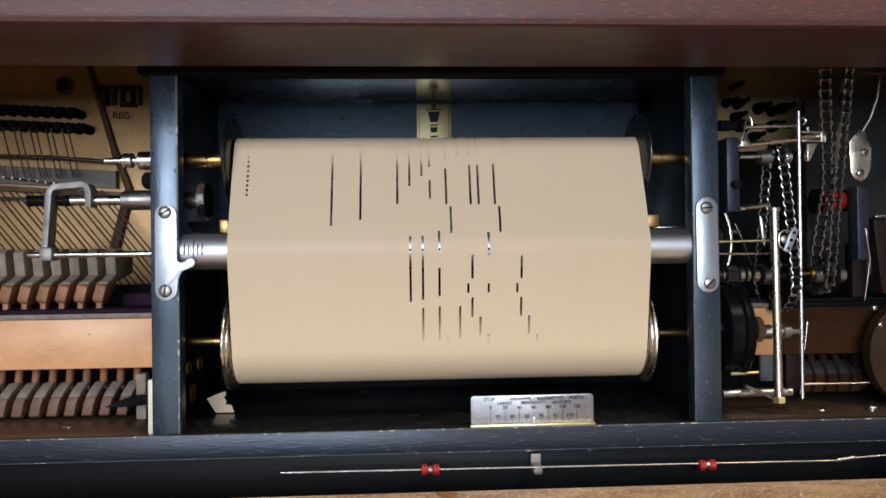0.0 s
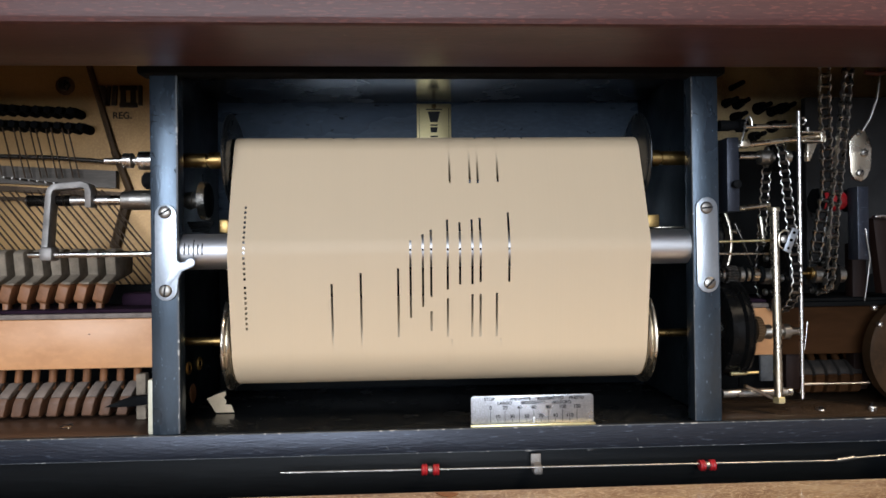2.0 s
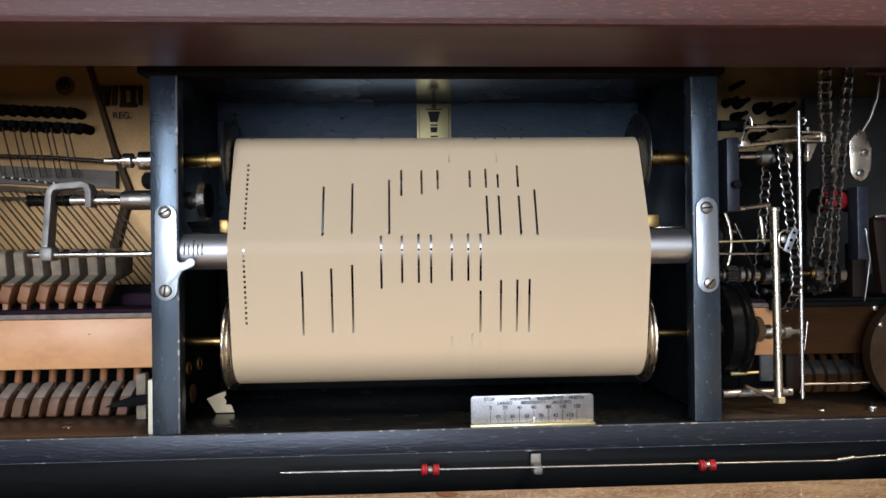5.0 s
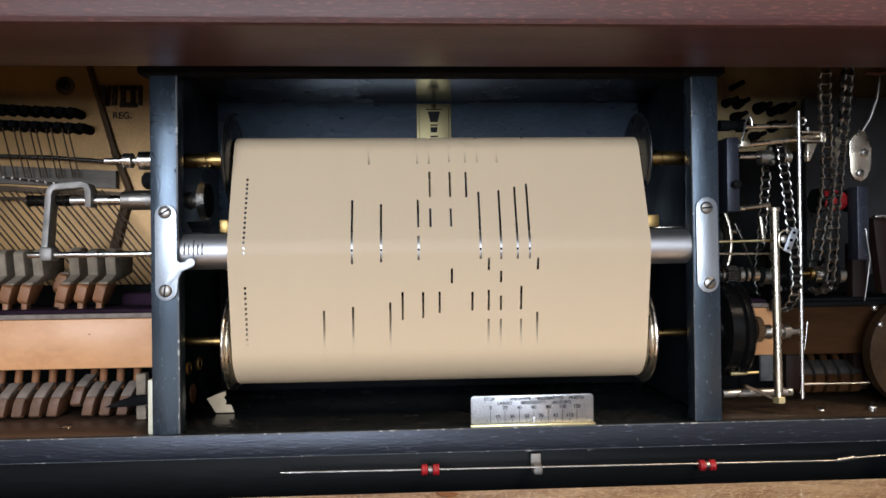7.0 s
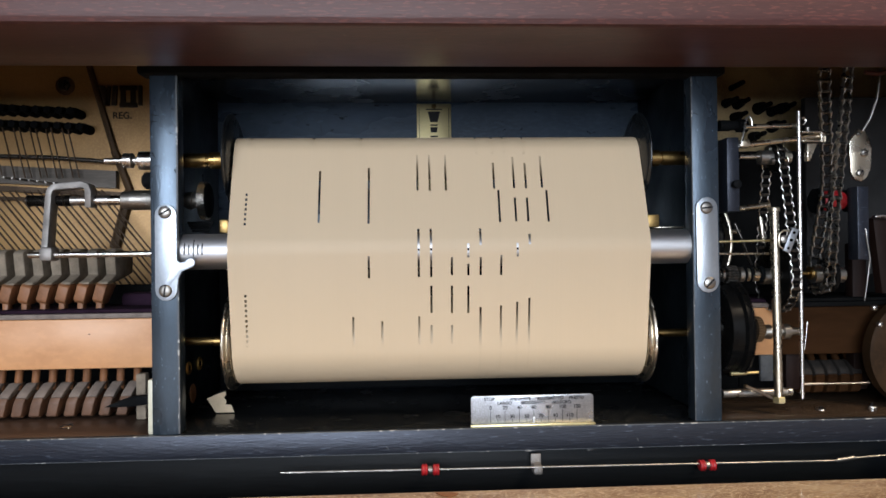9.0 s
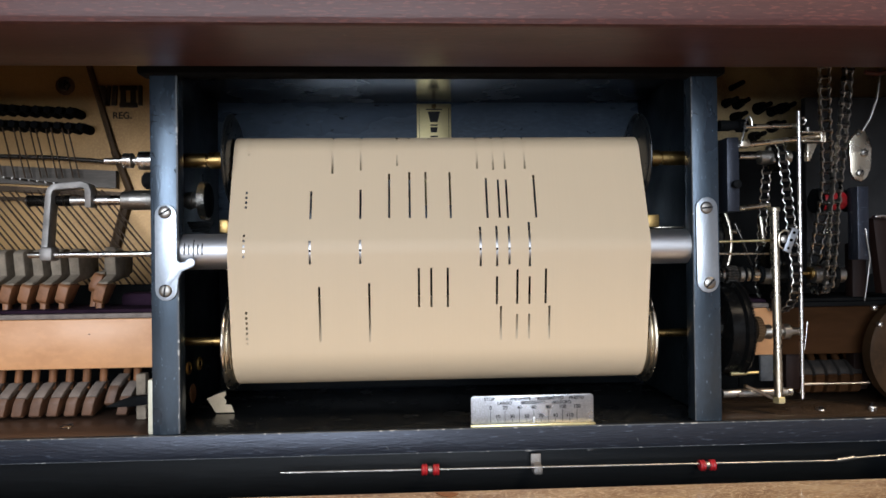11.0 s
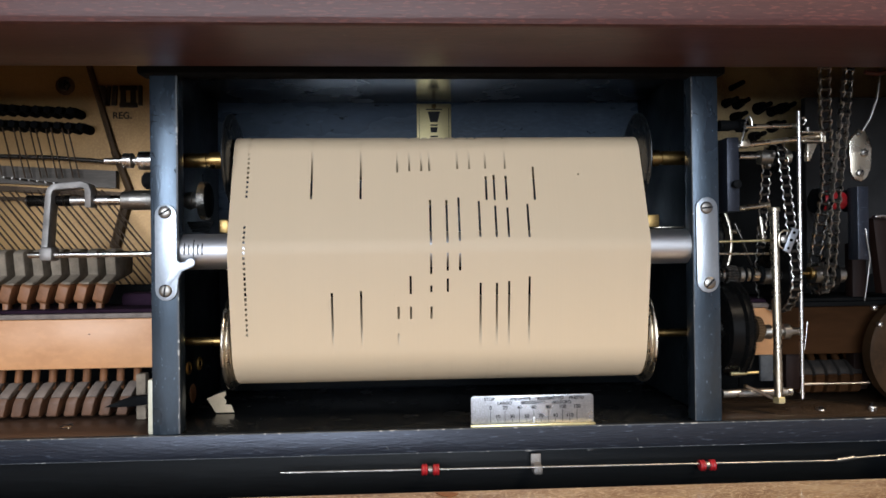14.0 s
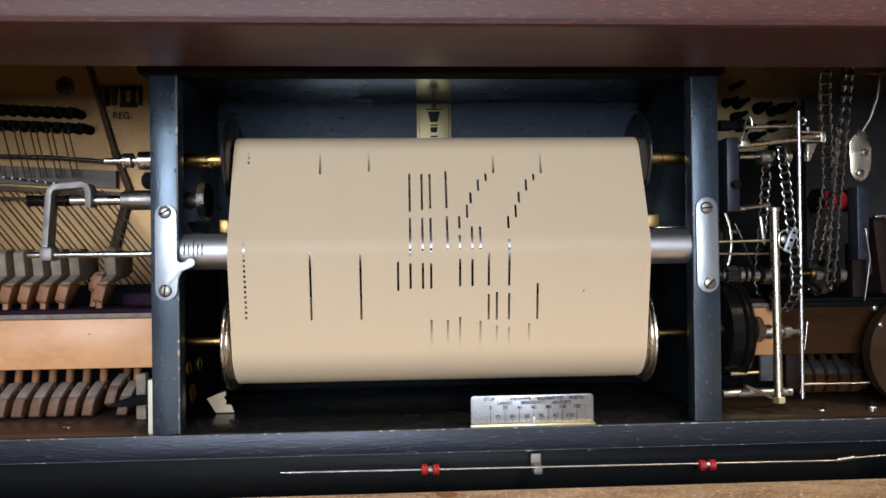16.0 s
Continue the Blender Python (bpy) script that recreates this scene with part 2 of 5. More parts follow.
W = 0.62  # half the width of the case
panel("shelf", (-W, 0.004, -0.014), (-0.1905, 0.21, 0.0), SHELF, "brown stained wooden shelf in front of the piano action", "shelf")
panel("shelf", (0.1935, 0.004, -0.014), (W, 0.21, 0.0), DARK_SHELF, "dark brown wooden shelf under the drive mechanism", "shelf")
panel("spool_box_floor", (-0.1898, 0.0045, -0.014), (0.1926, 0.152, 0.0005), BLACK_FLOOR, "glossy black spool box floor strewn with dust", "floor")
panel("front_rail", (-W, -0.002, -0.0145), (W, 0.004, 0.0008), BLACK, "black lacquered front rail with worn scratched edges", "rail", 0.0006)
panel("lower_front_rail", (-W, 0.002, -0.06), (W, 0.02, -0.0146), BLACK_LOW, "black lacquered lower rail set back under the front edge", "rail", 0.0006)
for nm, x0, x1 in (("wall_left", -0.1902, -0.1722), ("wall_right", 0.1742, 0.1930)):
    panel(nm, (x0 if x0 < 0 else 0.1884, 0.014, 0.0008), (-0.1854 if x0 < 0 else x1, 0.152, 0.262), SIDE, "black painted spool box side wall", "wall")
    panel(nm + "_post", (x0, 0.0, 0.0008), (x1, 0.0138, 0.262), BLACK_POST, "blue-black lacquered post with a worn front face", "post")
panel("wall_back", (-0.1902, 0.1522, 0.0), (0.1930, 0.164, 0.262), NAVY, "hazy black lacquered spool box back board, sheen put into its colour", "wall")
panel("wall_back_lower", (-0.1852, 0.1485, 0.0008), (0.1882, 0.1518, 0.11), BLACK_LOW, "black painted lower back board", "wall")
panel("top_lip", (-0.196, -0.006, 0.2378), (0.196, 0.010, 0.264), MATT_BLACK, "black front lip of the spool box top", "lip")
panel("ceiling", (-0.1852, 0.0142, 0.2525), (0.1882, 0.1520, 0.262), BOX_TOP, "glossy black spool box top board", "ceiling")

# rubbed edges of the black parts
for nm, lo, hi in (("worn_edge", (-W, -0.0023, 0.0004), (W, -0.0012, 0.0011)), ("worn_edge", (-0.1730, -0.0004, 0.002), (-0.1719, 0.0008, 0.250)),
                   ("worn_edge", (0.1739, -0.0003, 0.002), (0.1746, 0.0006, 0.250)), ("worn_edge", (-W, -0.0005, -0.0152), (W, 0.0005, -0.0144))):
    panel(nm, lo, hi, WORN, "rubbed pale edge of the black lacquer", "edge", 0)

# the raised front panel of the piano, seen from below
bm = slab(bmesh.new(), [(0, 0), (0.083, 0.0), (0.083, 0.16), (0.016, 0.16), (-0.002, 0.02), (-0.0015, 0.004)], -W, W)
bm.transform(Matrix(((0, 1, 0, 0), (1, 0, 0, -0.110), (0, 0, 1, 0.236), (0, 0, 0, 1))))
bmesh.ops.bevel(bm, geom=[e for e in bm.edges if abs(e.verts[0].co.x - e.verts[1].co.x) > 0.5], offset=0.0035, segments=3, affect="EDGES", profile=0.5)
tagged(part("top_panel", bm, BROWN), "dark mahogany upper panel of the piano case", "panel", kind="structure")
panel("top_filler", (-W, -0.027, 0.392), (W, 0.26, 0.40), MATT_BLACK, "black board closing the piano case above", "board")

# the mahogany shelf before the box
bm = slab(bmesh.new(), [(0, 0), (0, -0.05), (-0.2, -0.05), (-0.2, -0.012), (-0.19, -0.004), (-0.004, 0.0)], -W, W)
bm.transform(Matrix(((0, 1, 0, 0), (1, 0, 0, -0.048), (0, 0, 1, -0.0245), (0, 0, 0, 1))))
bmesh.ops.bevel(bm, geom=[e for e in bm.edges if abs(e.verts[0].co.x - e.verts[1].co.x) > 0.5], offset=0.002, segments=3, affect="EDGES", profile=0.5)
tagged(part("key_slip", bm, BROWN_SHELF), "worn mahogany ledge with a bright rubbed edge", "ledge", kind="structure")
bm = slab(bmesh.new(), [(-0.006, -0.001), (0.004, -0.0015), (0.007, -0.004), (0.002, -0.010), (-0.003, -0.006)], 0.0, 0.0006)
bm.transform(Matrix.Translation((-0.0003, -0.052, -0.0236)) @ Matrix.Rotation(radians(-90), 4, "X"))
tagged(part("wood_chip", bm, HAMMER_WOOD), "bare orange chip in the worn ledge edge", "chip")
panel("trough_floor", (-W, -0.048, -0.075), (W, 0.02, -0.06), MATT_BLACK, "black bottom of the gap before the rail", "board")
panel("case_side", (-W - 0.02, -0.11, -0.075), (-W, 0.30, 0.40), MATT_BLACK, "black inner side of the piano case", "board")
panel("case_side", (W, -0.11, -0.075), (W + 0.02, 0.30, 0.40), MATT_BLACK, "black inner side of the piano case", "board")
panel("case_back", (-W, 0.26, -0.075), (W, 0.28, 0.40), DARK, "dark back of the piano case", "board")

panel("piano_case_lower", (-W - 0.02, -0.245, -1.098), (W + 0.02, 0.30, -0.0755), BROWN, "plain dark mahogany lower case of the piano", "piano case")

# the room behind the camera
for nm, lo, hi in (("room_wall_rear", (-2.5, -3.1, -1.1), (2.5, -3.0, 1.8)), ("room_wall_left", (-2.6, -3.0, -1.1), (-2.5, 1.0, 1.8)),
                   ("room_wall_right", (2.5, -3.0, -1.1), (2.6, 1.0, 1.8)), ("room_wall_front", (-2.5, 0.9, -1.1), (2.5, 1.0, 1.8)),
                   ("room_ceiling", (-2.6, -3.1, 1.8), (2.6, 1.0, 1.9)), ("room_floor", (-2.6, -3.1, -1.2), (2.6, 1.0, -1.1))):
    panel(nm, lo, hi, BOUNCE_FLOOR if nm == "room_floor" else ROOM, "plain painted room surface", "wall", 0)


# ---- the music roll ----
MID = 0.0022                      # middle of the paper across the box
HALF = 0.1432                     # half the paper's width
UPPER = (0.038, 0.1867, 0.0156)    # supply roll: y, z, radius
BAR = (0.014, 0.1214, 0.0125)     # tracker bar
BOW = (0.0275, 0.1214, 0.026)      # the sheet's wide bow over the bar
LOWER = (0.042, 0.0573, 0.0305)   # take-up roll


def wrap_normal(a, b):
    """Angle (0 front, 90 degrees up) at which the paper leaves circle a for circle b on the front side."""
    dy, dz = b[0] - a[0], b[1] - a[1]
    d = math.hypot(dy, dz)
    c = (a[2] - b[2]) / d
    s = math.sqrt(1 - c * c)
    ny, nz = c * dy / d + s * dz / d, c * dz / d - s * dy / d
    return math.atan2(nz, -ny)


def on_circle(c, a):
    return Vector((c[0] - c[2] * math.cos(a), c[1] + c[2] * math.sin(a)))


ANGLE_1, ANGLE_2 = wrap_normal(UPPER, BOW), wrap_normal(BOW, LOWER)
ARC_1 = UPPER[2] * (math.pi - ANGLE_1)
RUN_1 = (on_circle(UPPER, ANGLE_1) - on_circle(BOW, ANGLE_1)).length
ARC_B = BOW[2] * (ANGLE_1 - ANGLE_2)
RUN_2 = (on_circle(BOW, ANGLE_2) - on_circle(LOWER, ANGLE_2)).length
ARC_2 = LOWER[2] * (math.pi + ANGLE_2)
PATH_END = ARC_1 + RUN_1 + ARC_B + RUN_2 + ARC_2


def on_path(s):
    """Place (y, z) and slope angle of the paper s metres along its way from behind the supply roll."""
    if s < ARC_1:
        a = math.pi - s / UPPER[2]
        return on_circle(UPPER, a), a
    s -= ARC_1
    if s < RUN_1:
        return on_circle(UPPER, ANGLE_1).lerp(on_circle(BOW, ANGLE_1), s / RUN_1), ANGLE_1
    s -= RUN_1
    if s < ARC_B:
        a = ANGLE_1 - s / BOW[2]
        return on_circle(BOW, a), a
    s -= ARC_B
    if s < RUN_2:
        return on_circle(BOW, ANGLE_2).lerp(on_circle(LOWER, ANGLE_2), s / RUN_2), ANGLE_2
    a = ANGLE_2 - (s - RUN_2) / LOWER[2]
    return on_circle(LOWER, a), a


# paper run off since the start, in metres, by seconds (the tempo drifts)
RUN_T = (0.0, 2.0, 4.0, 6.3, 8.3, 9.2, 11.3, 13.0, 14.6, 16.0)
RUN_U = (0.0011, 0.0943, 0.1921, 0.2956, 0.3775, 0.4142, 0.5008, 0.5732, 0.6426, 0.7009)


def paper_run(t):
    return float(np.interp(t, RUN_T, RUN_U))


# perforations, stretch by stretch: track from the middle, millimetres from the start line, length
SCORE = (
    "24:-183.7+7.0 12:-183.1+7.0 2:-182.5+3.8 -4:-180.9+23.8 0:-179.9+23.8 5:-178.9+22.6 22:-176.7+13.2 10:-176.5+12.8 8:-163.7+13.4 20:-163.7+13.2",
    "-7:-152.7+45.0 -4:-151.5+43.8 0:-149.1+19.6 19:-147.1+6.4 7:-146.9+6.4 12:-146.9+6.2 8:-137.1+16.2 20:-137.1+15.8 12:-121.5+16.4 0:-119.7+15.8 3:-105.3+19.2 15:-105.1+18.8",
    "-26:-99.4+52.9 -19:-95.4+56.3 -10:-83.9+47.6 8:-84.7+29.9 10:-84.7+29.9 14:-84.7+30.5 2:-84.4+26.9 -2:-80.2+13.9 -7:-70.5+53.2 -4:-63.0+49.9 -2:-56.3+46.5 2:-51.3+48.7",
    "5:-47.9+43.2 8:-47.9+45.2 17:-46.5+48.8 10:-46.3+44.7",
    "8:24.3+35.9 10:24.3+30.0 3:24.7+34.1 15:25.3+28.8",
    "22:60.8+37.2 19:61.0+36.6 -33:61.2+44.1 15:61.2+36.4 10:61.4+29.1 -21:62.3+47.1 -26:62.5+44.6 -14:92.8+36.3 -2:96.2+33.2 -9:96.4+32.5 -5:96.4+33.6 10:97.2+32.7 3:97.4+32.5 7:97.4+32.5",
    "24:128.4+33.8 20:128.6+28.8 15:128.8+28.8 12:129.0+28.6 -28:129.4+35.9 -12:130.1+40.2 -21:130.5+37.0",
    "-9:158.0+19.4 -4:159.0+18.2 0:162.6+14.6 12:163.7+14.3 15:163.7+10.2 8:163.9+12.9 20:164.1+16.3 3:183.0+10.1 15:183.3+7.7 12:191.7+8.5 24:191.7+8.1",
    "-21:197.0+45.2 -14:198.0+41.1 15:199.4+49.4 -5:199.4+16.3 10:199.6+48.2 19:199.6+51.7 22:199.6+54.1 -5:222.1+19.9 -2:222.1+13.6 3:222.3+13.2 7:243.9+18.9 3:244.1+18.9 -2:244.3+18.9",
    "-17:269.0+15.1 -2:269.2+33.4 -5:269.4+33.2 7:270.0+8.0 15:270.0+13.7 10:270.2+12.3 3:270.4+12.5 7:282.5+9.5 19:282.5+9.5 10:290.8+11.7 22:290.8+7.4",
    "-17:306.8+41.3 15:307.0+23.7 27:307.0+23.5 19:307.4+17.5 22:307.4+17.5 -29:307.6+38.3 -2:330.7+27.2 2:330.7+27.2 -5:330.9+27.0 14:331.9+19.6 22:331.9+19.4 19:332.1+24.0 26:332.3+24.2",
    "22:358.1+31.2 14:358.3+28.2 10:358.5+27.6 17:359.7+26.8 -19:361.3+16.2 -31:361.5+15.8 17:392.3+28.7 3:392.5+34.4 12:392.5+29.7 15:392.5+28.5 24:392.5+31.8 -19:392.7+21.4 -3:392.7+34.4 -31:392.9+20.2 -7:392.9+34.2 -12:393.1+33.0",
    "-26:426.4+43.3 14:428.4+46.7 -19:428.6+42.2 17:429.3+47.0 22:429.3+50.1 10:429.5+45.9 -10:432.0+8.7 -2:450.8+8.5",
    "-10:451.0+8.5 -7:451.0+8.5 -7:468.3+12.4 -2:469.3+4.6 2:469.5+9.1 -2:481.9+14.1 2:484.1+12.1 5:484.1+11.7",
    "-2:501.9+32.4 2:503.1+30.9 5:504.2+31.7 22:506.4+24.3 17:506.6+21.4 10:506.8+26.2 14:506.8+22.7 14:533.7+19.2 17:533.7+18.4 24:533.7+25.2 12:533.9+17.8 -19:535.3+45.2 -31:535.5+46.4",
    "-10:555.1+19.8 -7:556.1+17.6 -4:556.1+17.6 -2:556.1+17.4 5:557.5+18.8 8:557.5+18.6 17:557.5+32.0 12:557.7+22.6 -7:578.9+26.6 -2:580.7+24.6 -4:580.9+24.4 8:582.9+16.0 10:582.9+15.8 2:583.1+23.2 5:583.1+9.6 17:597.3+8.8 5:597.5+9.0",
    "19:605.1+9.4 7:605.3+9.6 -7:610.1+28.2 -4:611.1+27.0 -2:612.3+25.8 2:612.5+27.6 8:615.7+8.4 20:615.9+8.2 10:625.1+8.4 22:625.1+8.4 12:632.3+5.8 24:632.7+5.0 26:638.3+17.0 -29:638.3+17.8 14:638.5+13.2 -17:640.3+17.2",
)
PITCH, TRACK_ZERO, SLOT_W = 0.0028, 0.0002, 0.00148
slots = []
for line in SCORE:
    for word in line.split():
        k, rest = word.split(":")
        a, n = rest.split("+")
        slots.append((TRACK_ZERO + int(k) * PITCH, float(a) / 1000, (float(a) + float(n)) / 1000))
# the pedal track is a chain of small square holes
for a, n in ((-77.4, 32.2), (-43.2, 52.4), (69.4, 51.7), (204.3, 49.0), (134.5, 49.3), (306.4, 25.5), (400.8, 15.7), (440.5, 43.8), (366.1, 16.4), (464.8, 54.9), (536.9, 53.6), (646.5, 9.8), (253.5, 8.5)):
    for k in range(max(1, round(n / 3.55))):
        slots.append((-0.1302, (a + 3.55 * k) / 1000, (a + 3.55 * k + 1.75) / 1000))

STRIP = 0.0016
SPECK = 0.5535                    # a small blemish in the sheet
slots.append((0.0993, SPECK - 0.0012, SPECK))
FIRST, LAST = -0.2352, 0.7616
piano_roll = thing("music_roll", "buff perforated paper music roll running over the tracker bar", "music roll")


def strip_mesh(u0, u1):
    """One narrow piece of the sheet, with its share of the perforations cut out. Local y runs down the sheet."""
    mine = sorted((x, max(a, u0), min(b, u1)) for x, a, b in slots if a < u1 - 1e-6 and b > u0 + 1e-6)
    verts, faces = [], []
    mid = (u0 + u1) / 2

    def quad(x0, x1, a, b):
        n = len(verts)
        verts.extend(((x0, a - mid, 0), (x1, a - mid, 0), (x1, b - mid, 0), (x0, b - mid, 0)))
        faces.append((n, n + 1, n + 2, n + 3))

    x = MID - HALF
    i = 0
    while i < len(mine):
        tx = mine[i][0]
        half = SLOT_W / 2 if tx < 0.09 else 0.0004
        quad(x, tx - half, u0, u1)
        a = u0
        while i < len(mine) and mine[i][0] == tx:
            if mine[i][1] > a + 1e-6:
                quad(tx - half, tx + half, a, mine[i][1])
            a = max(a, mine[i][2])
            i += 1
        if a < u1 - 1e-6:
            quad(tx - half, tx + half, a, u1)
        x = tx + half
    quad(x, MID + HALF, u0, u1)
    me = bpy.data.meshes.new("paper_strip")
    me.from_pydata(verts, [], faces)
    me.materials.append(PAPER)
    return me


strips = []
for n in range(round((LAST - FIRST) / STRIP)):
    ob = new("paper_strip", strip_mesh(FIRST + n * STRIP, FIRST + (n + 1) * STRIP))
    ob.parent = piano_roll
    strips.append((FIRST + (n + 0.5) * STRIP, ob))


def strip_pose(s):
    p, a = on_path(s)
    # local z to the outside, local -y down the sheet
    out = Vector((0, -math.cos(a), math.sin(a)))
    down = Vector((0, -math.sin(a), -math.cos(a)))
    m = Matrix((Vector((1, 0, 0)), -down, out)).transposed().to_4x4()
    m.translation = (0, p[0], p[1])
    return m


def move_paper():
    """Each piece leaves the supply roll, runs down the front and is taken up below."""
    wound, taken = strip_pose(0.0), strip_pose(PATH_END)
    wound.translation.y, taken.translation.y = UPPER[0], LOWER[0]
    for u, ob in strips:
        rows = []
        for f in range(481):
            t = f / FPS
            s, s_next, s_last = (paper_run(x / FPS) - u for x in (f, min(f + 1, 480), max(f - 1, 0)))
            if s < 0.0:
                if f in (0, 480) or s_next >= 0.0:
                    rows.append((t, wound))
            elif s > PATH_END:
                if f in (0, 480) or s_last <= PATH_END:
                    rows.append((t, taken))
            else:
                straight = ARC_1 + 0.004 < s < ARC_1 + RUN_1 - 0.004 or ARC_1 + RUN_1 + ARC_B + 0.004 < s < PATH_END - ARC_2 - 0.004
                if not straight or f % 3 == 0:
                    rows.append((t, strip_pose(s)))
        walk(ob, rows)


# ---- spools, tracker bar and brackets ----
def spool(name, label, c, core, flange_r, flange_mat, flange_label, gaps, depth, shaft):
    """gaps: room between paper and flange on either side; shaft: (distance from the flange, radius) of its steps."""
    top = thing(name, label, "spool", (MID, c[0], c[1]))
    bm = bmesh.new()
    lathe(bm, (-HALF + 0.0004, 0, 0), (1, 0, 0), [(0, core), (2 * HALF - 0.0008, core)], 160)
    part("core", bm, PAPER, top, "inner windings of buff paper")
    for sx, gap in zip((-1, 1), gaps):
        x = HALF + gap
        bm = bmesh.new()
        lathe(bm, (0, 0, 0), (sx, 0, 0), [(x, 0.006), (x, flange_r - 0.0046), (x + 0.0005, flange_r - 0.0034), (x + depth * 0.30, flange_r - 0.0026),
                                        (x + depth * 0.42, flange_r - 0.0028), (x + depth * 0.50, flange_r - 0.0010), (x + depth * 0.62, flange_r - 0.0002), (x + depth * 0.80, flange_r),
                                        (x + depth * 0.94, flange_r - 0.0005), (x + depth, flange_r - 0.002), (x + depth + 0.0002, 0.011), (x + depth + 0.0022, 0.0095), (x + depth + 0.0022, 0.0)], 72)
        part("flange", bm, flange_mat, top, flange_label)
        x += depth
        bm = bmesh.new()
        steps = [(x + 0.0012, shaft[0][1] * 0.8)]
        for (d0, r0), (d1, r1) in zip(shaft, shaft[1:]):
            steps += [(x + d0, r0), (x + d1 - 0.0002, r0)]
        steps += [(x + shaft[-1][0], shaft[-1][1]), (0.1835, shaft[-1][1])]
        lathe(bm, (0, 0, 0), (sx, 0, 0), steps, 24)
        part("shaft", bm, BRASS, top, "turned brass shaft end")
    return top


supply_spool = spool("supply_spool", "black-flanged supply spool of the music roll", UPPER, UPPER[2] - 0.0008, 0.0330, ENAMEL, "black enamelled flange",
                     (0.0016, 0.0004), 0.0032, ((0.002, 0.0060), (0.0155, 0.0042), (0.0175, 0.0052)))
take_up_spool = spool("take_up_spool", "nickel-flanged take-up spool winding the paper", LOWER, LOWER[2] - 0.00022, 0.0352, NICKEL, "polished nickel flange",
                      (0.0008, 0.0006), 0.0062, ((0.001, 0.0020), (0.0035, 0.0036), (0.0125, 0.0030)))

tracker = thing("tracker_bar", "round brushed aluminium tracker bar behind the paper", "tracker bar", (MID, BAR[0], BAR[1]))
bm = bmesh.new()
rod(bm, (-0.1745, 0, 0), (0.172, 0, 0), BAR[2] - 0.0004, seg=64)
part("tube", bm, ALU, tracker)
bm = bmesh.new()
for k in range(-44, 45):
    x = TRACK_ZERO - MID + k * PITCH
    box(bm, (x - 0.0006, -BAR[2] + 0.0003, -0.0012), (x + 0.0006, -BAR[2] + 0.002, 0.0004))
tagged(part("port_row", bm, DARK, tracker, "row of small dark air ports", smooth=False), kind="stuff")
for k, (x, a, b) in enumerate(((-0.1689, -0.0022, 0.0058), (-0.166, -0.0022, 0.0046), (-0.163, -0.0032, 0.0078), (-0.1601, -0.0022, 0.0048), (-0.1573, -0.0022, 0.0054))):
    bm = bmesh.new()
    for j in range(6):
        z0, z1 = a + (b - a) * j / 6, a + (b - a) * (j + 1) / 6
        y = -math.sqrt((BAR[2] - 0.00035) ** 2 - ((z0 + z1) / 2) ** 2)
        box(bm, (x - MID - 0.00038, y - 0.00025, z0), (x - MID + 0.00038, y + 0.0004, z1))
    part("tick", bm, INK, tracker, "engraved tick mark", smooth=False)


def bracket(name, outline, label):
    top = thing(name, label, "bracket", (0, 0, 0), "tracker bar brackets")
    part("plate", slab(bmesh.new(), outline, -0.0022, -0.0002, 0.0004), BRACKET, top)
    return top


def arc(cx, cz, r, a0, a1, n=8):
    return [(cx + r * math.cos(radians(a0 + (a1 - a0) * k / n)), cz + r * math.sin(radians(a0 + (a1 - a0) * k / n))) for k in range(n + 1)]


LX0, LX1 = -0.1866, -0.1724
LR = (LX1 - LX0) / 2
left_outline = (arc((LX0 + LX1) / 2, 0.1457, LR, 180, 0) + [(LX1, 0.1193)]
                + arc(LX1 + 0.0022, 0.1166, 0.0022, 180, 270, 4) + [(-0.167, 0.1151)]
                + arc(-0.1641, 0.114, 0.0032, 150, -60, 8) + [(-0.1693, 0.1085), (LX1 + 0.0006, 0.1037)]
                + arc((LX0 + LX1) / 2, 0.0964, LR, 0, -180))
bracket("bar_bracket", left_outline, "nickel bracket plate with a hook holding the bar end")
RX0, RX1 = 0.176, 0.1911
bracket("bar_bracket", stadium((RX0 + RX1) / 2, 0.0894, 0.1546, (RX1 - RX0) / 2, lean=-0.0004), "nickel bracket plate with round ends on the post")
for (x, y, z), tn in (((-0.1798, -0.002, 0.1475), 0.5), ((-0.1799, -0.002, 0.096), 1.45), ((0.1827, -0.002, 0.1473), 0.1), ((0.1843, -0.002, 0.096), 0.8)):
    screw((x, y - 0.0006, z), 0.0042, DULL_STEEL, tn, "bracket screws")

# knurled adjusting knob beside the supply spool
knob = thing("adjusting_knob", "knurled steel adjusting knob on a stepped shaft", "knob", (-0.1672, 0.045, 0.1586))
bm = bmesh.new()
for row in range(5):
    for k in range(56):
        a = (k + 0.5 * (row % 2)) * math.tau / 56
        c = Vector(((row - 2) * 0.0010, 0.0132 * math.cos(a), 0.0132 * math.sin(a)))
        rod(bm, c - Vector((0.0005, 0, 0)), c + Vector((0.0005, 0, 0)), 0.00055, 0.0003, seg=4)
part("knurl", bm, STEEL, knob, "bright diamond-cut knurling")
bm = bmesh.new()
lathe(bm, (0, 0, 0), (1, 0, 0), [(-0.0034, 0.0098), (-0.0027, 0.0128), (0.0027, 0.0128), (0.0034, 0.0115), (0.0035, 0.004)], 48)
part("disc", bm, MATT_BLACK, knob, "black knob disc")
bm = bmesh.new()
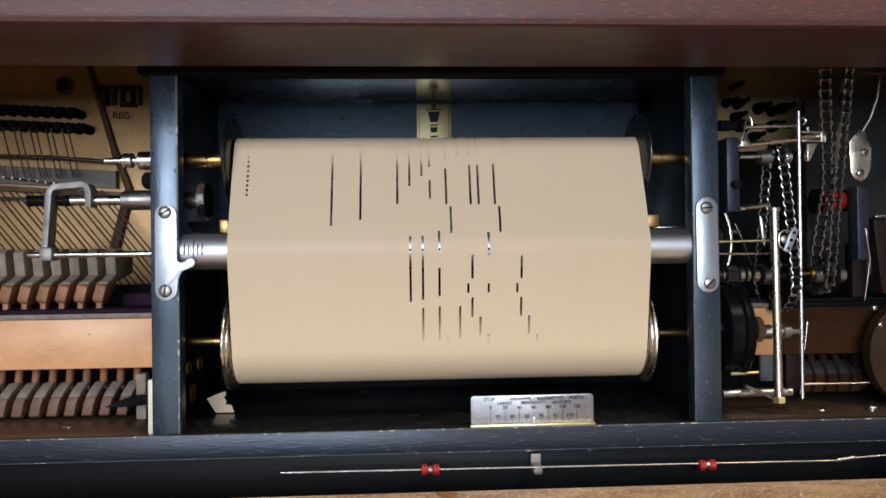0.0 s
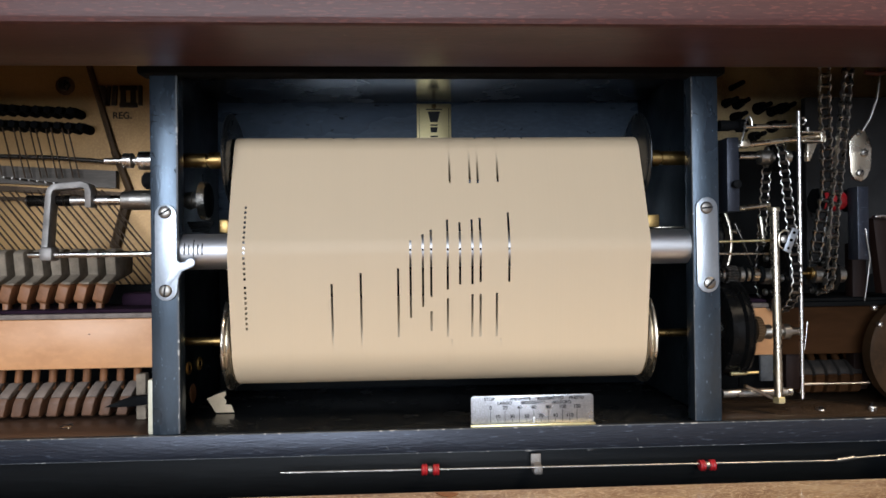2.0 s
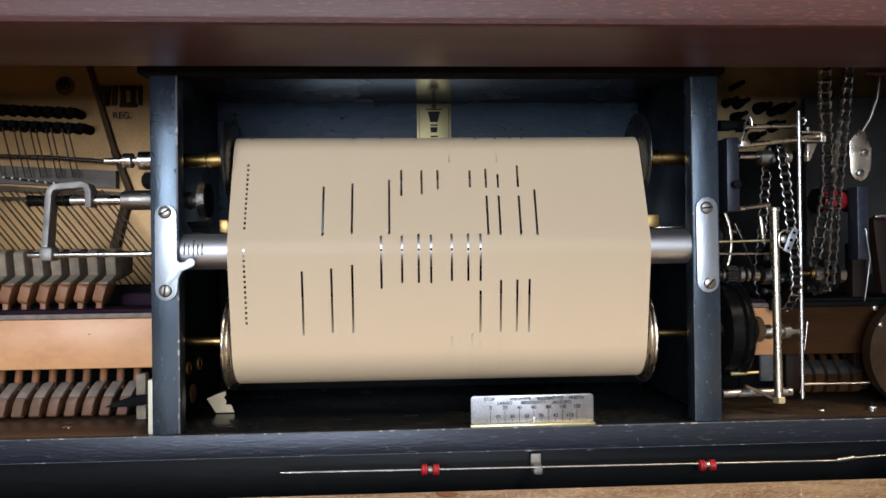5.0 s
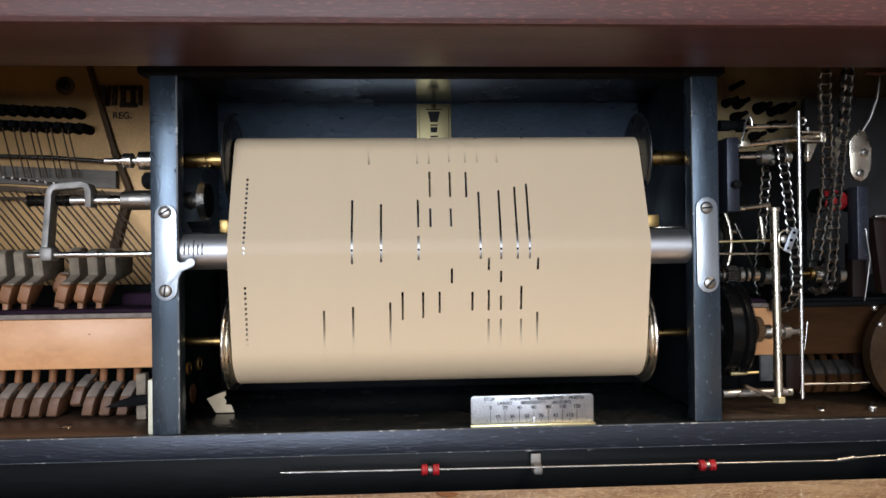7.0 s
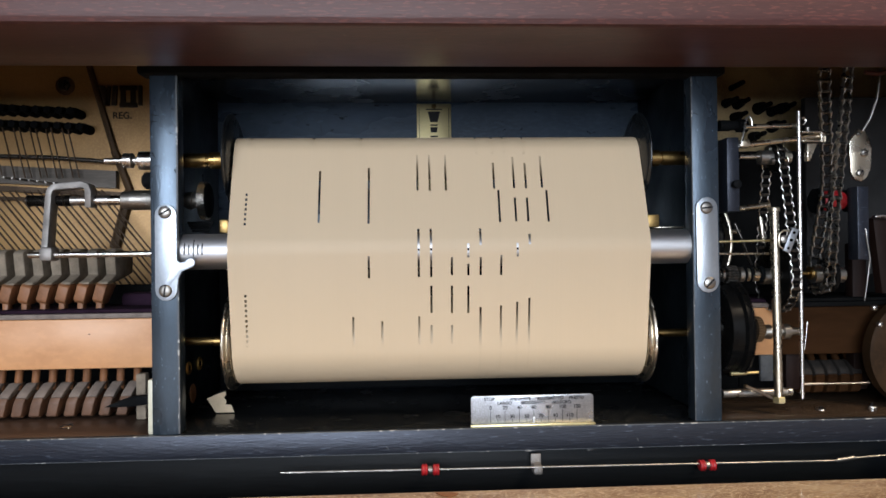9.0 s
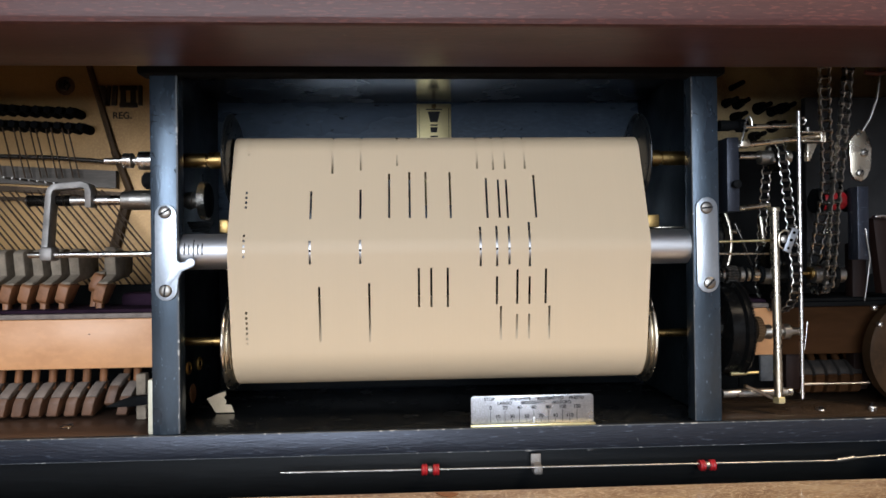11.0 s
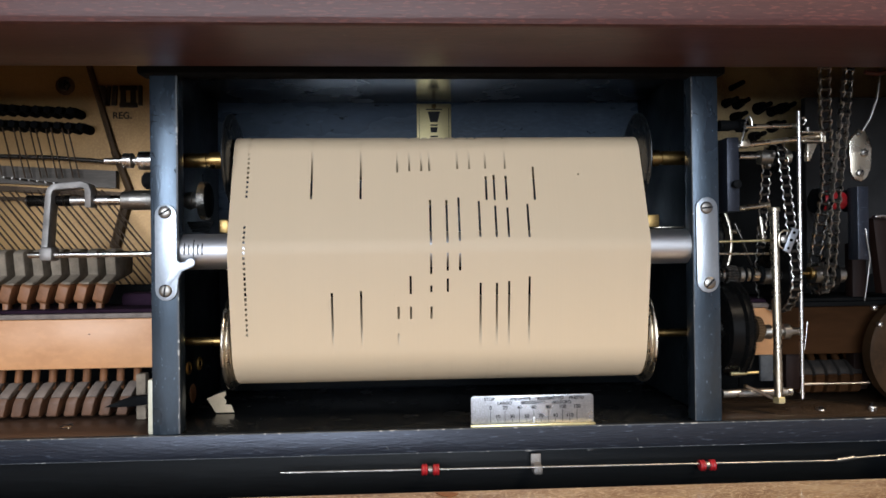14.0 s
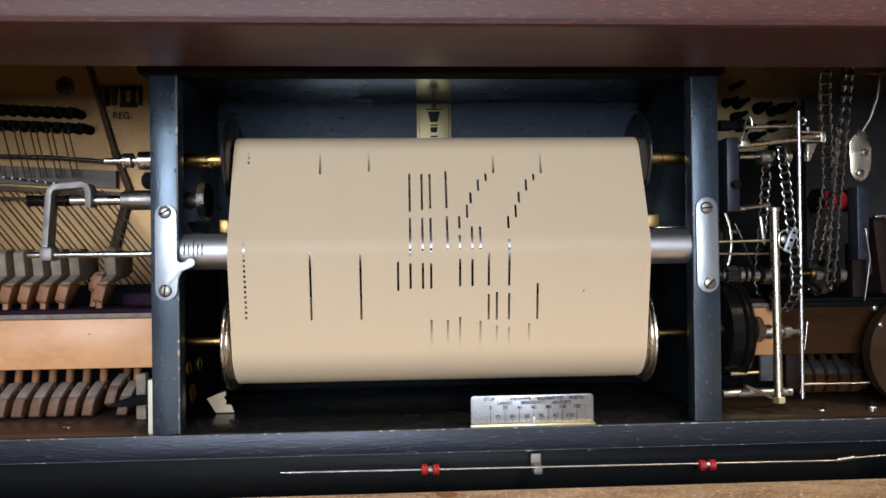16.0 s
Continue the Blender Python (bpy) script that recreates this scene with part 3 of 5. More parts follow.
lathe(bm, (0, 0, 0), (1, 0, 0), [(-0.0175, 0.0046), (-0.0125, 0.0046), (-0.0123, 0.0062), (-0.0082, 0.0062), (-0.0080, 0.0050), (-0.0036, 0.0050), (-0.0034, 0.0076), (-0.0028, 0.0076)], 30)
part("shaft", bm, DULL_STEEL, knob)
bm = bmesh.new()
for j in range(4):
    rod(bm, (-0.0100 + j * 0.0010, -0.008, -0.0165 - 0.0019 * j), (0.0080 - j * 0.0012, -0.008, -0.0165 - 0.0019 * j), 0.0011 - 0.0001 * j, seg=10)
part("spring_leaf", bm, MATT_BLACK, knob, "dark stacked spring leaves under the knob")
for nm, (x, y, z), dx in (("guide_tab", (-0.1481, 0.022, 0.1389), 0.003), ("guide_tab", (0.1549, 0.022, 0.1398), 0.0042)):
    tagged(part(nm, box(bmesh.new(), (x - dx, y, z - 0.0046), (x + dx, y + 0.006, z + 0.0046), 0.0006), BRASS), "small brass paper guide tab at the bar", "guide", group="paper guides")

# brass name plate on the back board, its letters as plain marks
PX0, PX1 = -0.0115, 0.0191
PT = 0.2515
plate = thing("name_plate", "upright engraved brass name plate on the black back board", "name plate")
part("plate", box(bmesh.new(), (PX0, 0.1504, PT - 0.09), (PX1, 0.1522, PT), 0.0004), BRASS_PLATE, plate)
for x in (PX0 + 0.0022, PX1 - 0.0022):
    part("border_line", box(bmesh.new(), (x - 0.0002, 0.1501, PT - 0.085), (x + 0.0002, 0.1506, PT - 0.004)), INK, plate, "engraved border line", smooth=False)
cx = (PX0 + PX1) / 2
def plate_mark(outline):
    part("mark", slab(bmesh.new(), [(cx + u * 0.001, PT - v * 0.001) for u, v in outline], 0.1500, 0.1506), INK, plate, "black engraved mark", smooth=False)


# a broad tapering mark above, narrower blocks below it
plate_mark([(-7.4, 4.6), (7.4, 4.6), (7.4, 5.5), (-7.4, 5.5)])
plate_mark([(-5.6, 7.0), (5.6, 7.0), (3.2, 16.4), (-3.2, 16.4)])
for v in (18.5, 28.5, 38.5, 48.5, 58.5):
    plate_mark([(-3.4, v), (3.2, v), (3.2, v + 1.2), (-3.4, v + 1.2)])
    plate_mark([(-3.4, v + 2.4), (3.2, v + 2.4), (2.6, v + 7.0), (-2.8, v + 7.0)])
screw((cx, 0.1504, PT - 0.0024), 0.0022, BRASS, 0.9, "", "small domed brass screw")

# tempo scale
DX0, DX1 = 0.0203, 0.1043
DZ0, DZ1 = 0.0006, 0.0213
dial = thing("tempo_scale", "silvered metal tempo scale with black lettering on the front edge", "scale", (0, 0.003, 0))
r = 0.0022
part("plate", slab(bmesh.new(), [(DX0, DZ0), (DX1, DZ0)] + arc(DX1 - r, DZ1 - r, r, 0, 90, 5) + arc(DX0 + r, DZ1 - r, r, 90, 180, 5), 0.0, 0.0012, 0.0002), DIAL, dial)
part("edge_strip", box(bmesh.new(), (DX0 - 0.0005, -0.0032, 0.0006), (DX1 + 0.0005, -0.0002, 0.0024), 0.0003), BRASS_PLATE, dial, "brass edge strip with fine dots")


def lettering(text, x, z, size, parent, mat=INK, y=-0.0002, name="lettering"):
    cu = bpy.data.curves.new(name, "FONT")
    cu.body, cu.size, cu.align_x, cu.align_y, cu.extrude = text, size, "CENTER", "CENTER", 0.00005
    cu.offset = size * 0.022
    ob = new("lettering_draft", cu)
    me = bpy.data.meshes.new_from_object(ob.evaluated_get(bpy.context.evaluated_depsgraph_get()))
    bpy.data.objects.remove(ob)
    me.materials.clear()
    me.materials.append(mat)
    lt = new(name, me)
    lt.parent = parent
    lt.matrix_basis = pose(x, y, z, 90, 0, 0)
    return lt


for text, px in (("STOP", 0.0329), ("ANDANTE", 0.0541), ("ALLEGRETTO", 0.0746), ("PRESTO", 0.0925)):
    lettering(text, px, 0.019, 0.0030, dial)
for text, px in (("LARGO", 0.0433), ("MODERATO", 0.063), ("ALLEGRO", 0.0824)):
    lettering(text, px, 0.0161, 0.0030, dial)
for n in range(13):
    x = 0.0336 + (0.0928 - 0.0336) * n / 12
    if n % 2 == 0:
        lettering(str(n * 10), x, 0.0131, 0.0034, dial)
        zt = 0.0111
    else:
        lettering(str(n * 10), x, 0.0071, 0.0034, dial)
        zt = 0.0054
    part("scale_line", box(bmesh.new(), (x - 0.00016, -0.00015, 0.0031), (x + 0.00016, 0.0004, zt)), INK, dial, smooth=False)
    if n == 4:
        part("pointer", box(bmesh.new(), (0.0632 - 0.0008, -0.0012, 0.0015), (0.0632 + 0.0008, -0.0003, 0.0069), 0.0003), ALU, dial, "bright tempo pointer")

# tempo rod with red collars
rodthing = thing("tempo_rod", "thin steel control rod with red rubber collars", "control rod")
A, B, C, D = (-0.1047, -0.012, -0.022), (0.266, -0.012, -0.0244), (0.2763, -0.012, -0.023), (0.3127, -0.012, -0.0209)
part("rod", sweep(bmesh.new(), [A, B, C, D], 0.00075, 10), DULL_STEEL, rodthing)
part("end_sleeve", rod(bmesh.new(), (0.266, -0.012, -0.0242), (0.2779, -0.012, -0.0226), 0.0014), DULL_STEEL, rodthing)


def collar(a, b):
    a, b = Vector(a), Vector(b)
    bm = bmesh.new()
    n = (b - a).length
    lathe(bm, a, b - a, [(0, 0.0028), (0.0003, 0.0034), (n * 0.25, 0.0037), (n * 0.5, 0.0033), (n * 0.75, 0.0037), (n - 0.0003, 0.0034), (n, 0.0028)], 24)
    part("collar", bm, RED, rodthing, "red rubber collar")


collar((-0.014, -0.012, -0.0227), (-0.0098, -0.012, -0.0227))
collar((-0.0065, -0.012, -0.0228), (-0.0022, -0.012, -0.0228))
collar((0.1709, -0.012, -0.025), (0.1749, -0.012, -0.0249))
collar((0.1776, -0.012, -0.0249), (0.1818, -0.012, -0.0249))
for px in ((-0.0081, -0.012, -0.0228), (0.1763, -0.012, -0.0249)):
    x, y, z = px
    part("guide_eye", rod(bmesh.new(), (x - 0.0012, y, z), (x + 0.0012, y, z), 0.0026), DULL_STEEL, rodthing, "steel guide eye")
    part("guide_pin", rod(bmesh.new(), (x, y, z - 0.0005), (x, 0.004, z - 0.003), 0.0012), DULL_STEEL, rodthing)
x, y, z = (0.0628, -0.004, -0.0164)
clip = thing("rod_clip", "bent dull steel clip hanging from the black rail", "clip")
part("strap", box(bmesh.new(), (x - 0.0034, -0.0048, -0.0251), (x + 0.0034, -0.0036, z), 0.0005), STRAP, clip)
part("foot", box(bmesh.new(), (x - 0.0030, -0.0135, -0.0278), (x + 0.0030, -0.0040, -0.0219), 0.0012), STRAP, clip)
part("rivet", rod(bmesh.new(), (0.061, -0.0145, -0.0242), (0.061, -0.0130, -0.0242), 0.0014), STEEL, clip)

# torn scrap of paper lying in the corner of the box
x, y, z = (-0.1725, 0.062, 0.012)
bm = bmesh.new()
edge = [(-0.1721, 0.012), (-0.1638, 0.0156), (-0.1584, 0.0172), (-0.158, 0.0146),
        (-0.1597, 0.0126), (-0.1576, 0.01), (-0.1585, 0.0075), (-0.1543, 0.007),
        (-0.1523, 0.0012), (-0.166, 0.0012)]
slab(bm, edge, 0.062, 0.0622)
for v in bm.verts:
    v.co.y += 0.25 * (v.co.z - 0.012) ** 2 * 40
tagged(part("paper_scrap", bm, SCRAP), "torn buff paper scrap leaning in the spool box corner", "scrap")

# eyelets in the side wall
for (px, ry, rz, mt, lb) in (((-0.1781, 0.0617, 0.0350), 0.0045, 0.0052, KNOT, "small brass eyelet in the black side wall"), ((-0.1792, 0.0885, 0.0345), 0.0045, 0.0052, KNOT, "small brass eyelet in the black side wall"),
                         ((-0.179, 0.072, 0.0143), 0.0062, 0.0085, HAMMER_WOOD, "oval bare wood patch on the side wall")):
    x, y, z = px
    ob = thing("eyelet", lb, "eyelet", (-0.1854, y, z), "wall eyelets")
    bm = bmesh.new()
    lathe(bm, (0, 0, 0), (1, 0, 0), [(0.0, 0.0052), (0.0012, 0.0048), (0.0014, 0.0034), (0.0008, 0.003), (0.0008, 0.0)] if mt is KNOT else [(0.0, 0.0072), (0.0006, 0.007), (0.0007, 0.0)], 24)
    part("ring", bm, mt, ob)
    if mt is KNOT:
        part("bore", rod(bmesh.new(), (0.0, 0, 0), (0.0011, 0, 0), 0.0022), DARK, ob, "dark bore")


# ---- left bay: plate, strings, hammers ----
PLATE_Y = 0.19
panel("iron_plate", (-W, PLATE_Y, -0.06), (-0.1, PLATE_Y + 0.012, 0.40), GOLD, "bronzed cast iron piano plate behind the strings", "plate")
panel("iron_plate", (0.1, PLATE_Y, -0.06), (W, PLATE_Y + 0.012, 0.40), PLATE_LIFTED, "bronzed piano plate with tuning pin holes, colour lightened against dim light", "plate")
frame_ribs = thing("plate_rib", "raised dark-edged rib cast on the piano plate", "rib", (0, 0, 0))
for a, b, w in (((-0.3111, 0.188, 0.2942), (-0.289, 0.188, 0.2161), 0.0030), ((-0.289, 0.188, 0.2161), (-0.2755, 0.188, 0.1796), 0.0036), ((-0.2755, 0.188, 0.1796), (-0.2897, 0.188, 0.1267), 0.0050)):
    part("rib", rod(bmesh.new(), a, b, w, seg=8), GOLD_DARK, frame_ribs)
x, y, z = (-0.3335, 0.189, 0.2767)
bolt = thing("plate_bolt", "dark hexagonal bolt in the bronzed plate", "bolt", (x, PLATE_Y, z))
part("washer", lathe(bmesh.new(), (0, 0, 0), (0, -1, 0), [(0, 0.0085), (0.0012, 0.0085), (0.0016, 0.007), (0.0016, 0)], 28), GOLD_DARK, bolt)
part("head", lathe(bmesh.new(), (0, 0, 0), (0, -1, 0), [(0.001, 0.0055), (0.005, 0.0055), (0.0058, 0.0045), (0.006, 0)], 6), CHAIN, bolt)
# cast lettering, as plain dark shapes
mark_plate = thing("cast_lettering", "raised dark maker's mark cast on the plate", "lettering")
for x0, x1, lean in ((176, 186, 8), (190, 196, -3), (200, 208, -3), (214, 222, 0), (232, 240, 0), (246, 252, 0)):
    ax, _, az = P0 = Vector((-0.3021, 0.188, 0.2765))
    sx = 0.0005
    xa, xb = ax + (x0 - 176) * sx, ax + (x1 - 176) * sx
    part("mark", slab(bmesh.new(), [(xa, az), (xb, az), (xb + lean * sx, az - 36 * sx), (xa + lean * sx, az - 36 * sx)], PLATE_Y - 0.003, PLATE_Y + 0.001), MARK_IRON, mark_plate, smooth=False)
part("mark", box(bmesh.new(), (-0.2839, PLATE_Y - 0.003, 0.2724), (-0.2686, PLATE_Y + 0.001, 0.2765)), MARK_IRON, mark_plate, smooth=False)
part("mark", box(bmesh.new(), (-0.284, PLATE_Y - 0.003, 0.2567), (-0.2687, PLATE_Y + 0.001, 0.2609)), MARK_IRON, mark_plate, smooth=False)
lettering("REG.", -0.2821, 0.2489, 0.0085, mark_plate, MARK_IRON, PLATE_Y - 0.0015)


def bar_between(name, a, b, h, depth, mat, label, cat, group=""):
    """A long flat strip from a to b, h high."""
    a, b = Vector(a), Vector(b)
    bm = slab(bmesh.new(), [(a.x, a.z - h / 2), (b.x, b.z - h / 2), (b.x, b.z + h / 2), (a.x, a.z + h / 2)], a.y, a.y + depth)
    return tagged(part(name, bm, mat, smooth=False), label, cat, group)


bar_between("pressure_bar", (-0.4176, 0.182, 0.1964), (-0.2857, 0.182, 0.1894), 0.0158, 0.008, BAR_IRON, "grey iron pressure bar across the strings", "bar")
bar_between("bridge_strip", (-0.4165, 0.18, 0.184), (-0.28, 0.18, 0.1753), 0.0048, 0.010, GOLD_DARK, "dark wooden bridge strip under the strings", "bridge")
bar_between("bridge_strip", (-0.4166, 0.18, 0.1743), (-0.2976, 0.18, 0.1698), 0.003, 0.010, GOLD_DARK, "dark wooden bridge strip under the strings", "bridge")
tagged(part("plate_edge", sweep(bmesh.new(), [(-0.4151, 0.178, 0.2117), (-0.3412, 0.178, 0.2093), (-0.2865, 0.178, 0.2049)], 0.0019), CHAIN), "dark rod along the plate", "rod")
# tuning pins with their felt
pin_block = thing("tuning_pins", "rows of black tuning pins on the plate", "tuning pins")
for row, (xa, xb, ya, yb, n) in enumerate(((-40, 120, 188, 196, 9), (-40, 136, 216, 224, 10))):
    for k in range(n):
        u = k / (n - 1)
        px, py = xa + (xb - xa) * u, ya + (yb - ya) * u
        p = Vector((-0.3797, 0.168, 0.2476)) + Vector((px * 0.0005, 0, (200 - py) * 0.0005))
        bm = lathe(bmesh.new(), p, (0, 1, 0), [(0, 0.0028), (0.0005, 0.0034), (0.007, 0.0034), (0.0072, 0.0042), (0.010, 0.0045), (0.022, 0.0045)], 14)
        part("pin", bm, MATT_BLACK, pin_block)
string_set = thing("upper_string", "thin steel strings from the pins to the bar", "string")
for k, px in enumerate((-16, 4, 23, 33, 51, 61, 79, 88, 107, 117)):
    a = Vector((-0.3821, 0.172, 0.2353)) + Vector((px * 0.0005, 0, 0))
    b = Vector((-0.3858, 0.178, 0.1907)) + Vector(((px + 21 + 1.2 * (k % 2)) * 0.0005, 0, 0))
    if k == 0:
        part("wire", sweep(bmesh.new(), [a, b], 0.0007, 6), STRING, string_set)
    else:
        ob = thing("upper_string", "thin steel strings from the pins to the bar", "string", group="upper strings")
        part("wire", sweep(bmesh.new(), [a, b], 0.0007, 6), STRING, ob)
tagged(string_set, group="upper strings")
# overspun bass strings, running down to the right in pairs
for k in range(-13, 20):
    for j in (0,):
        px = 12.6 * k + (2.5 if k % 2 else 0)
        a = Vector((-0.3825, 0.172, 0.1789)) + Vector((px * 0.0005, 0, 0))
        b = Vector((-0.3855, 0.176, 0.0873)) + Vector(((px + 148) * 0.0005, 0, 0))
        if px + 60 > 250:
            continue
        ob = thing("bass_string", "dark overspun bass string crossing the plate", "string", group="bass strings")
        part("wire", sweep(bmesh.new(), [a, b], 0.00088 if k % 2 else 0.00075, 6), STRING, ob)
for k in range(10):
    p = Vector((-0.3824, 0.172, 0.191)) + Vector(((6 + 14.5 * k) * 0.0005, 0, -0.0009 * k))
    tagged(part("bridge_pin", rod(bmesh.new(), p, p + Vector((0, 0.012, 0)), 0.0010, seg=10), DULL_STEEL), "small pale bridge pin", "pin", group="bridge pins")

# hammers: a felt head, a wooden moulding below it and the shank


def hammer(at, track):
    top = thing("piano_hammer", "grey felt piano hammer with a brown wooden moulding", "piano hammer", at, "hammers")
    h = 0.0038
    def prof(pts, mat, nm, lab, half):
        bm = bmesh.new()
        vs = [bm.verts.new((-half, y, z)) for y, z in pts]
        fc = bm.faces.new(vs)
        ex = bmesh.ops.extrude_face_region(bm, geom=[fc])
        for v in ex["geom"]:
            if isinstance(v, bmesh.types.BMVert):
                v.co.x = half
        bmesh.ops.bevel(bm, geom=[e for e in bm.edges], offset=0.0007, segments=2, affect="EDGES", profile=0.5)
        return part(nm, bm, mat, top, lab)
    prof([(0.000, 0.034), (0.003, 0.0175), (-0.005, 0.0140), (-0.0120, 0.0122), (-0.0128, 0.0106), (-0.004, 0.0108), (0.018, 0.014), (0.036, 0.018), (0.036, 0.032), (0.014, 0.0375), (0.008, 0.0372), (0.003, 0.0362)], FELT, "felt_head", "dense grey felt head", h)
    lean = Matrix.Identity(4)
    lean[0][2], lean[0][3], lean[2][0] = 0.30, -0.30 * 0.0105, -0.28
    lower = prof([(-0.0125, 0.0108), (-0.0146, 0.0092), (-0.0140, -0.0010), (-0.0105, -0.0035), (-0.001, -0.003), (0.004, 0.0105), (-0.004, 0.0115)], HAMMER_WOOD, "moulding", "brown wooden moulding", h * 0.98)
    lower.data.transform(lean)
    shank = prof([(-0.011, -0.002), (-0.0115, -0.022), (-0.005, -0.022), (-0.004, -0.002)], HAMMER_WOOD, "shank", "wooden shank", h * 0.55)
    shank.data.transform(Matrix.Translation((-0.0036, 0, 0)))
    return top


HX = Vector((-0.2477, 0.075, 0.0995))
HDX = 0.0135
HBASE = 0.088
hammers = {}
for k in range(0, 16):
    at = (HX.x - k * HDX, 0.075, HBASE)
    hammers[-18 - k] = (hammer(at, -18 - k), at)


def butt(at, group="hammer butts", leather=FELT_TOP, wood=BUTT_WOOD):
    """The lower end of a hammer: a sloping grey leather face on a wooden block, with a dowel."""
    top = thing("hammer_butt", "brown wooden hammer butt faced with grey leather", "hammer butt", at, group)
    h = 0.0038
    for pts, mat, nm, half in (([(0.011, 0.0190), (0.003, 0.0140), (-0.0005, 0.0105), (0.002, 0.0080), (0.020, 0.014), (0.020, 0.0185)], leather, "leather_face", h),
                               ([(-0.0008, 0.0102), (-0.0022, 0.006), (-0.0020, -0.003), (0.002, -0.0048), (0.018, -0.002), (0.018, 0.013), (0.003, 0.0078)], wood, "block", h * 0.96)):
        bm = bmesh.new()
        fc = bm.faces.new([bm.verts.new((-half, y, z)) for y, z in pts])
        ex = bmesh.ops.extrude_face_region(bm, geom=[fc])
        for v in ex["geom"]:
            if isinstance(v, bmesh.types.BMVert):
                v.co.x = half
        bmesh.ops.bevel(bm, geom=list(bm.edges), offset=0.0006, segments=2, affect="EDGES", profile=0.5)
        bm.transform(Matrix(((1, 0, 0.22, -0.0015), (0, 1, 0, 0), (0, 0, 1, 0), (0, 0, 0, 1))))
        part(nm, bm, mat, top)
    part("dowel", rod(bmesh.new(), (0.004, 0.013, 0.013), (0.0015, 0.022, 0.034), 0.0028, seg=14), HAMMER_WOOD if wood is BUTT_WOOD else wood, top, "reddish wooden dowel")
    part("wire_pin", lathe(bmesh.new(), (0.0024, 0.0038, 0.0125), (0, -0.6, 0.8), [(0, 0.0008), (0.0006, 0.0008), (0.0009, 0.0)], 8), STEEL, top, "bright pin head")
    return top


BX = Vector((-0.2304, 0.055, 0.0123))
BDX = 0.0125
BZ = 0.0062
butts = {}
for k in range(0, 16):
    at = (BX.x - k * BDX, 0.058, BZ)
    butts[-18 - k] = (butt(at), at)

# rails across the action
# right of x = 0.2594 shade is painted as darker rail, cap and felt
for x0, x1, rail_mat, rail_label in ((-W, -0.1905, MAPLE, "pale orange maple action rail"), (0.1935, 0.2589, MAPLE, "pale orange maple action rail"), (0.2594, W, SHADED_WOOD, "maple action rail with shade put into its colour")):
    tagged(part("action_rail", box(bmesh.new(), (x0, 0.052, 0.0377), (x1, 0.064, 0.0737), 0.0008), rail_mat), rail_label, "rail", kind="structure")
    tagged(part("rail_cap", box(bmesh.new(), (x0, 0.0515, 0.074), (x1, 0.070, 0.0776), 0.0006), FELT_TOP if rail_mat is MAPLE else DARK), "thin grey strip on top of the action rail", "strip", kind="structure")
    tagged(part("felt_strip", box(bmesh.new(), (x0, 0.053, 0.0778), (x1, 0.120, 0.0806), 0.0012), PURPLE_FELT if rail_mat is MAPLE else DARK), "purple felt strip on the hammer rail" if rail_mat is MAPLE else "felt strip on the treble rail, darkened for shade", "felt", kind="structure")
    # near-black sheet in place of the shade behind the action
    panel("action_back", (x0, 0.112, 0.0), (x1, 0.118, 0.0961), DARK, "near-black sheet for the shade behind the piano action", "board")
tagged(part("purple_pad", box(bmesh.new(), (-0.2468, 0.092, 0.0784), (-0.1905, 0.11, 0.0905), 0.004), PURPLE_FELT), "dark purple felt pad beside the hammers", "felt")

# steel shaft stub, threaded rod with stirrup, and clamp rod
stub = thing("shaft_stub", "turned steel shaft stub with collars", "shaft")
A = Vector((-0.2334, 0.033, 0.1862))
u = 0.0004
part("shaft", lathe(bmesh.new(), A, (1, 0, 0), [(0, 0.0014), (0.0006, 0.002), (34 * u, 0.002), (34 * u, 0.0042), (35 * u, 0.0052), (50 * u, 0.0052), (51 * u, 0.0040),
     (52 * u, 0.0026), (62 * u, 0.0026), (62.2 * u, 0.0062), (63 * u, 0.0066), (90 * u, 0.0066)], 28), STEEL, stub)
tagged(part("bore", lathe(bmesh.new(), (-0.2035, 0.036, 0.1724), (1, 0, 0), [(-0.004, 0.004), (-0.002, 0.0062), (0.012, 0.0062)], 24), MATT_BLACK), "black bushing beside the post", "bushing")

stirrup = thing("tension_rod", "threaded steel rod with a bent flat stirrup", "tension rod")
A = Vector((-0.2915, 0.045, 0.1594))
u = 0.0004
prof = [(0, 0.0036), (0.0004, 0.0046), (3 * u, 0.0046)]
for k in range(30):
    prof += [((4 + k * 2.4) * u, 0.0033), ((5.2 + k * 2.4) * u, 0.0040)]
part("thread", lathe(bmesh.new(), A, (1, 0, 0), prof, 20), CHAIN, stirrup, "dark screw thread")
part("rod", lathe(bmesh.new(), A, (1, 0, 0), [(76 * u, 0.0036), (168 * u, 0.0036)], 24), STEEL, stirrup)
part("sleeve", lathe(bmesh.new(), A, (1, 0, 0), [(165 * u, 0.0040), (166 * u, 0.0062), (182 * u, 0.0066), (183 * u, 0.0072), (215 * u, 0.0072), (222 * u, 0.0074), (235 * u, 0.0074)], 28), DULL_STEEL, stirrup)
band = [(-0.271, 0.03, 0.1192), (-0.2723, 0.036, 0.1411), (-0.2735, 0.042, 0.1635), (-0.2723, 0.042, 0.1671), (-0.2695, 0.042, 0.1687), (-0.2605, 0.042, 0.1694), (-0.2507, 0.042, 0.1702), (-0.2476, 0.042, 0.1689), (-0.2464, 0.042, 0.1657), (-0.2474, 0.044, 0.1541)]


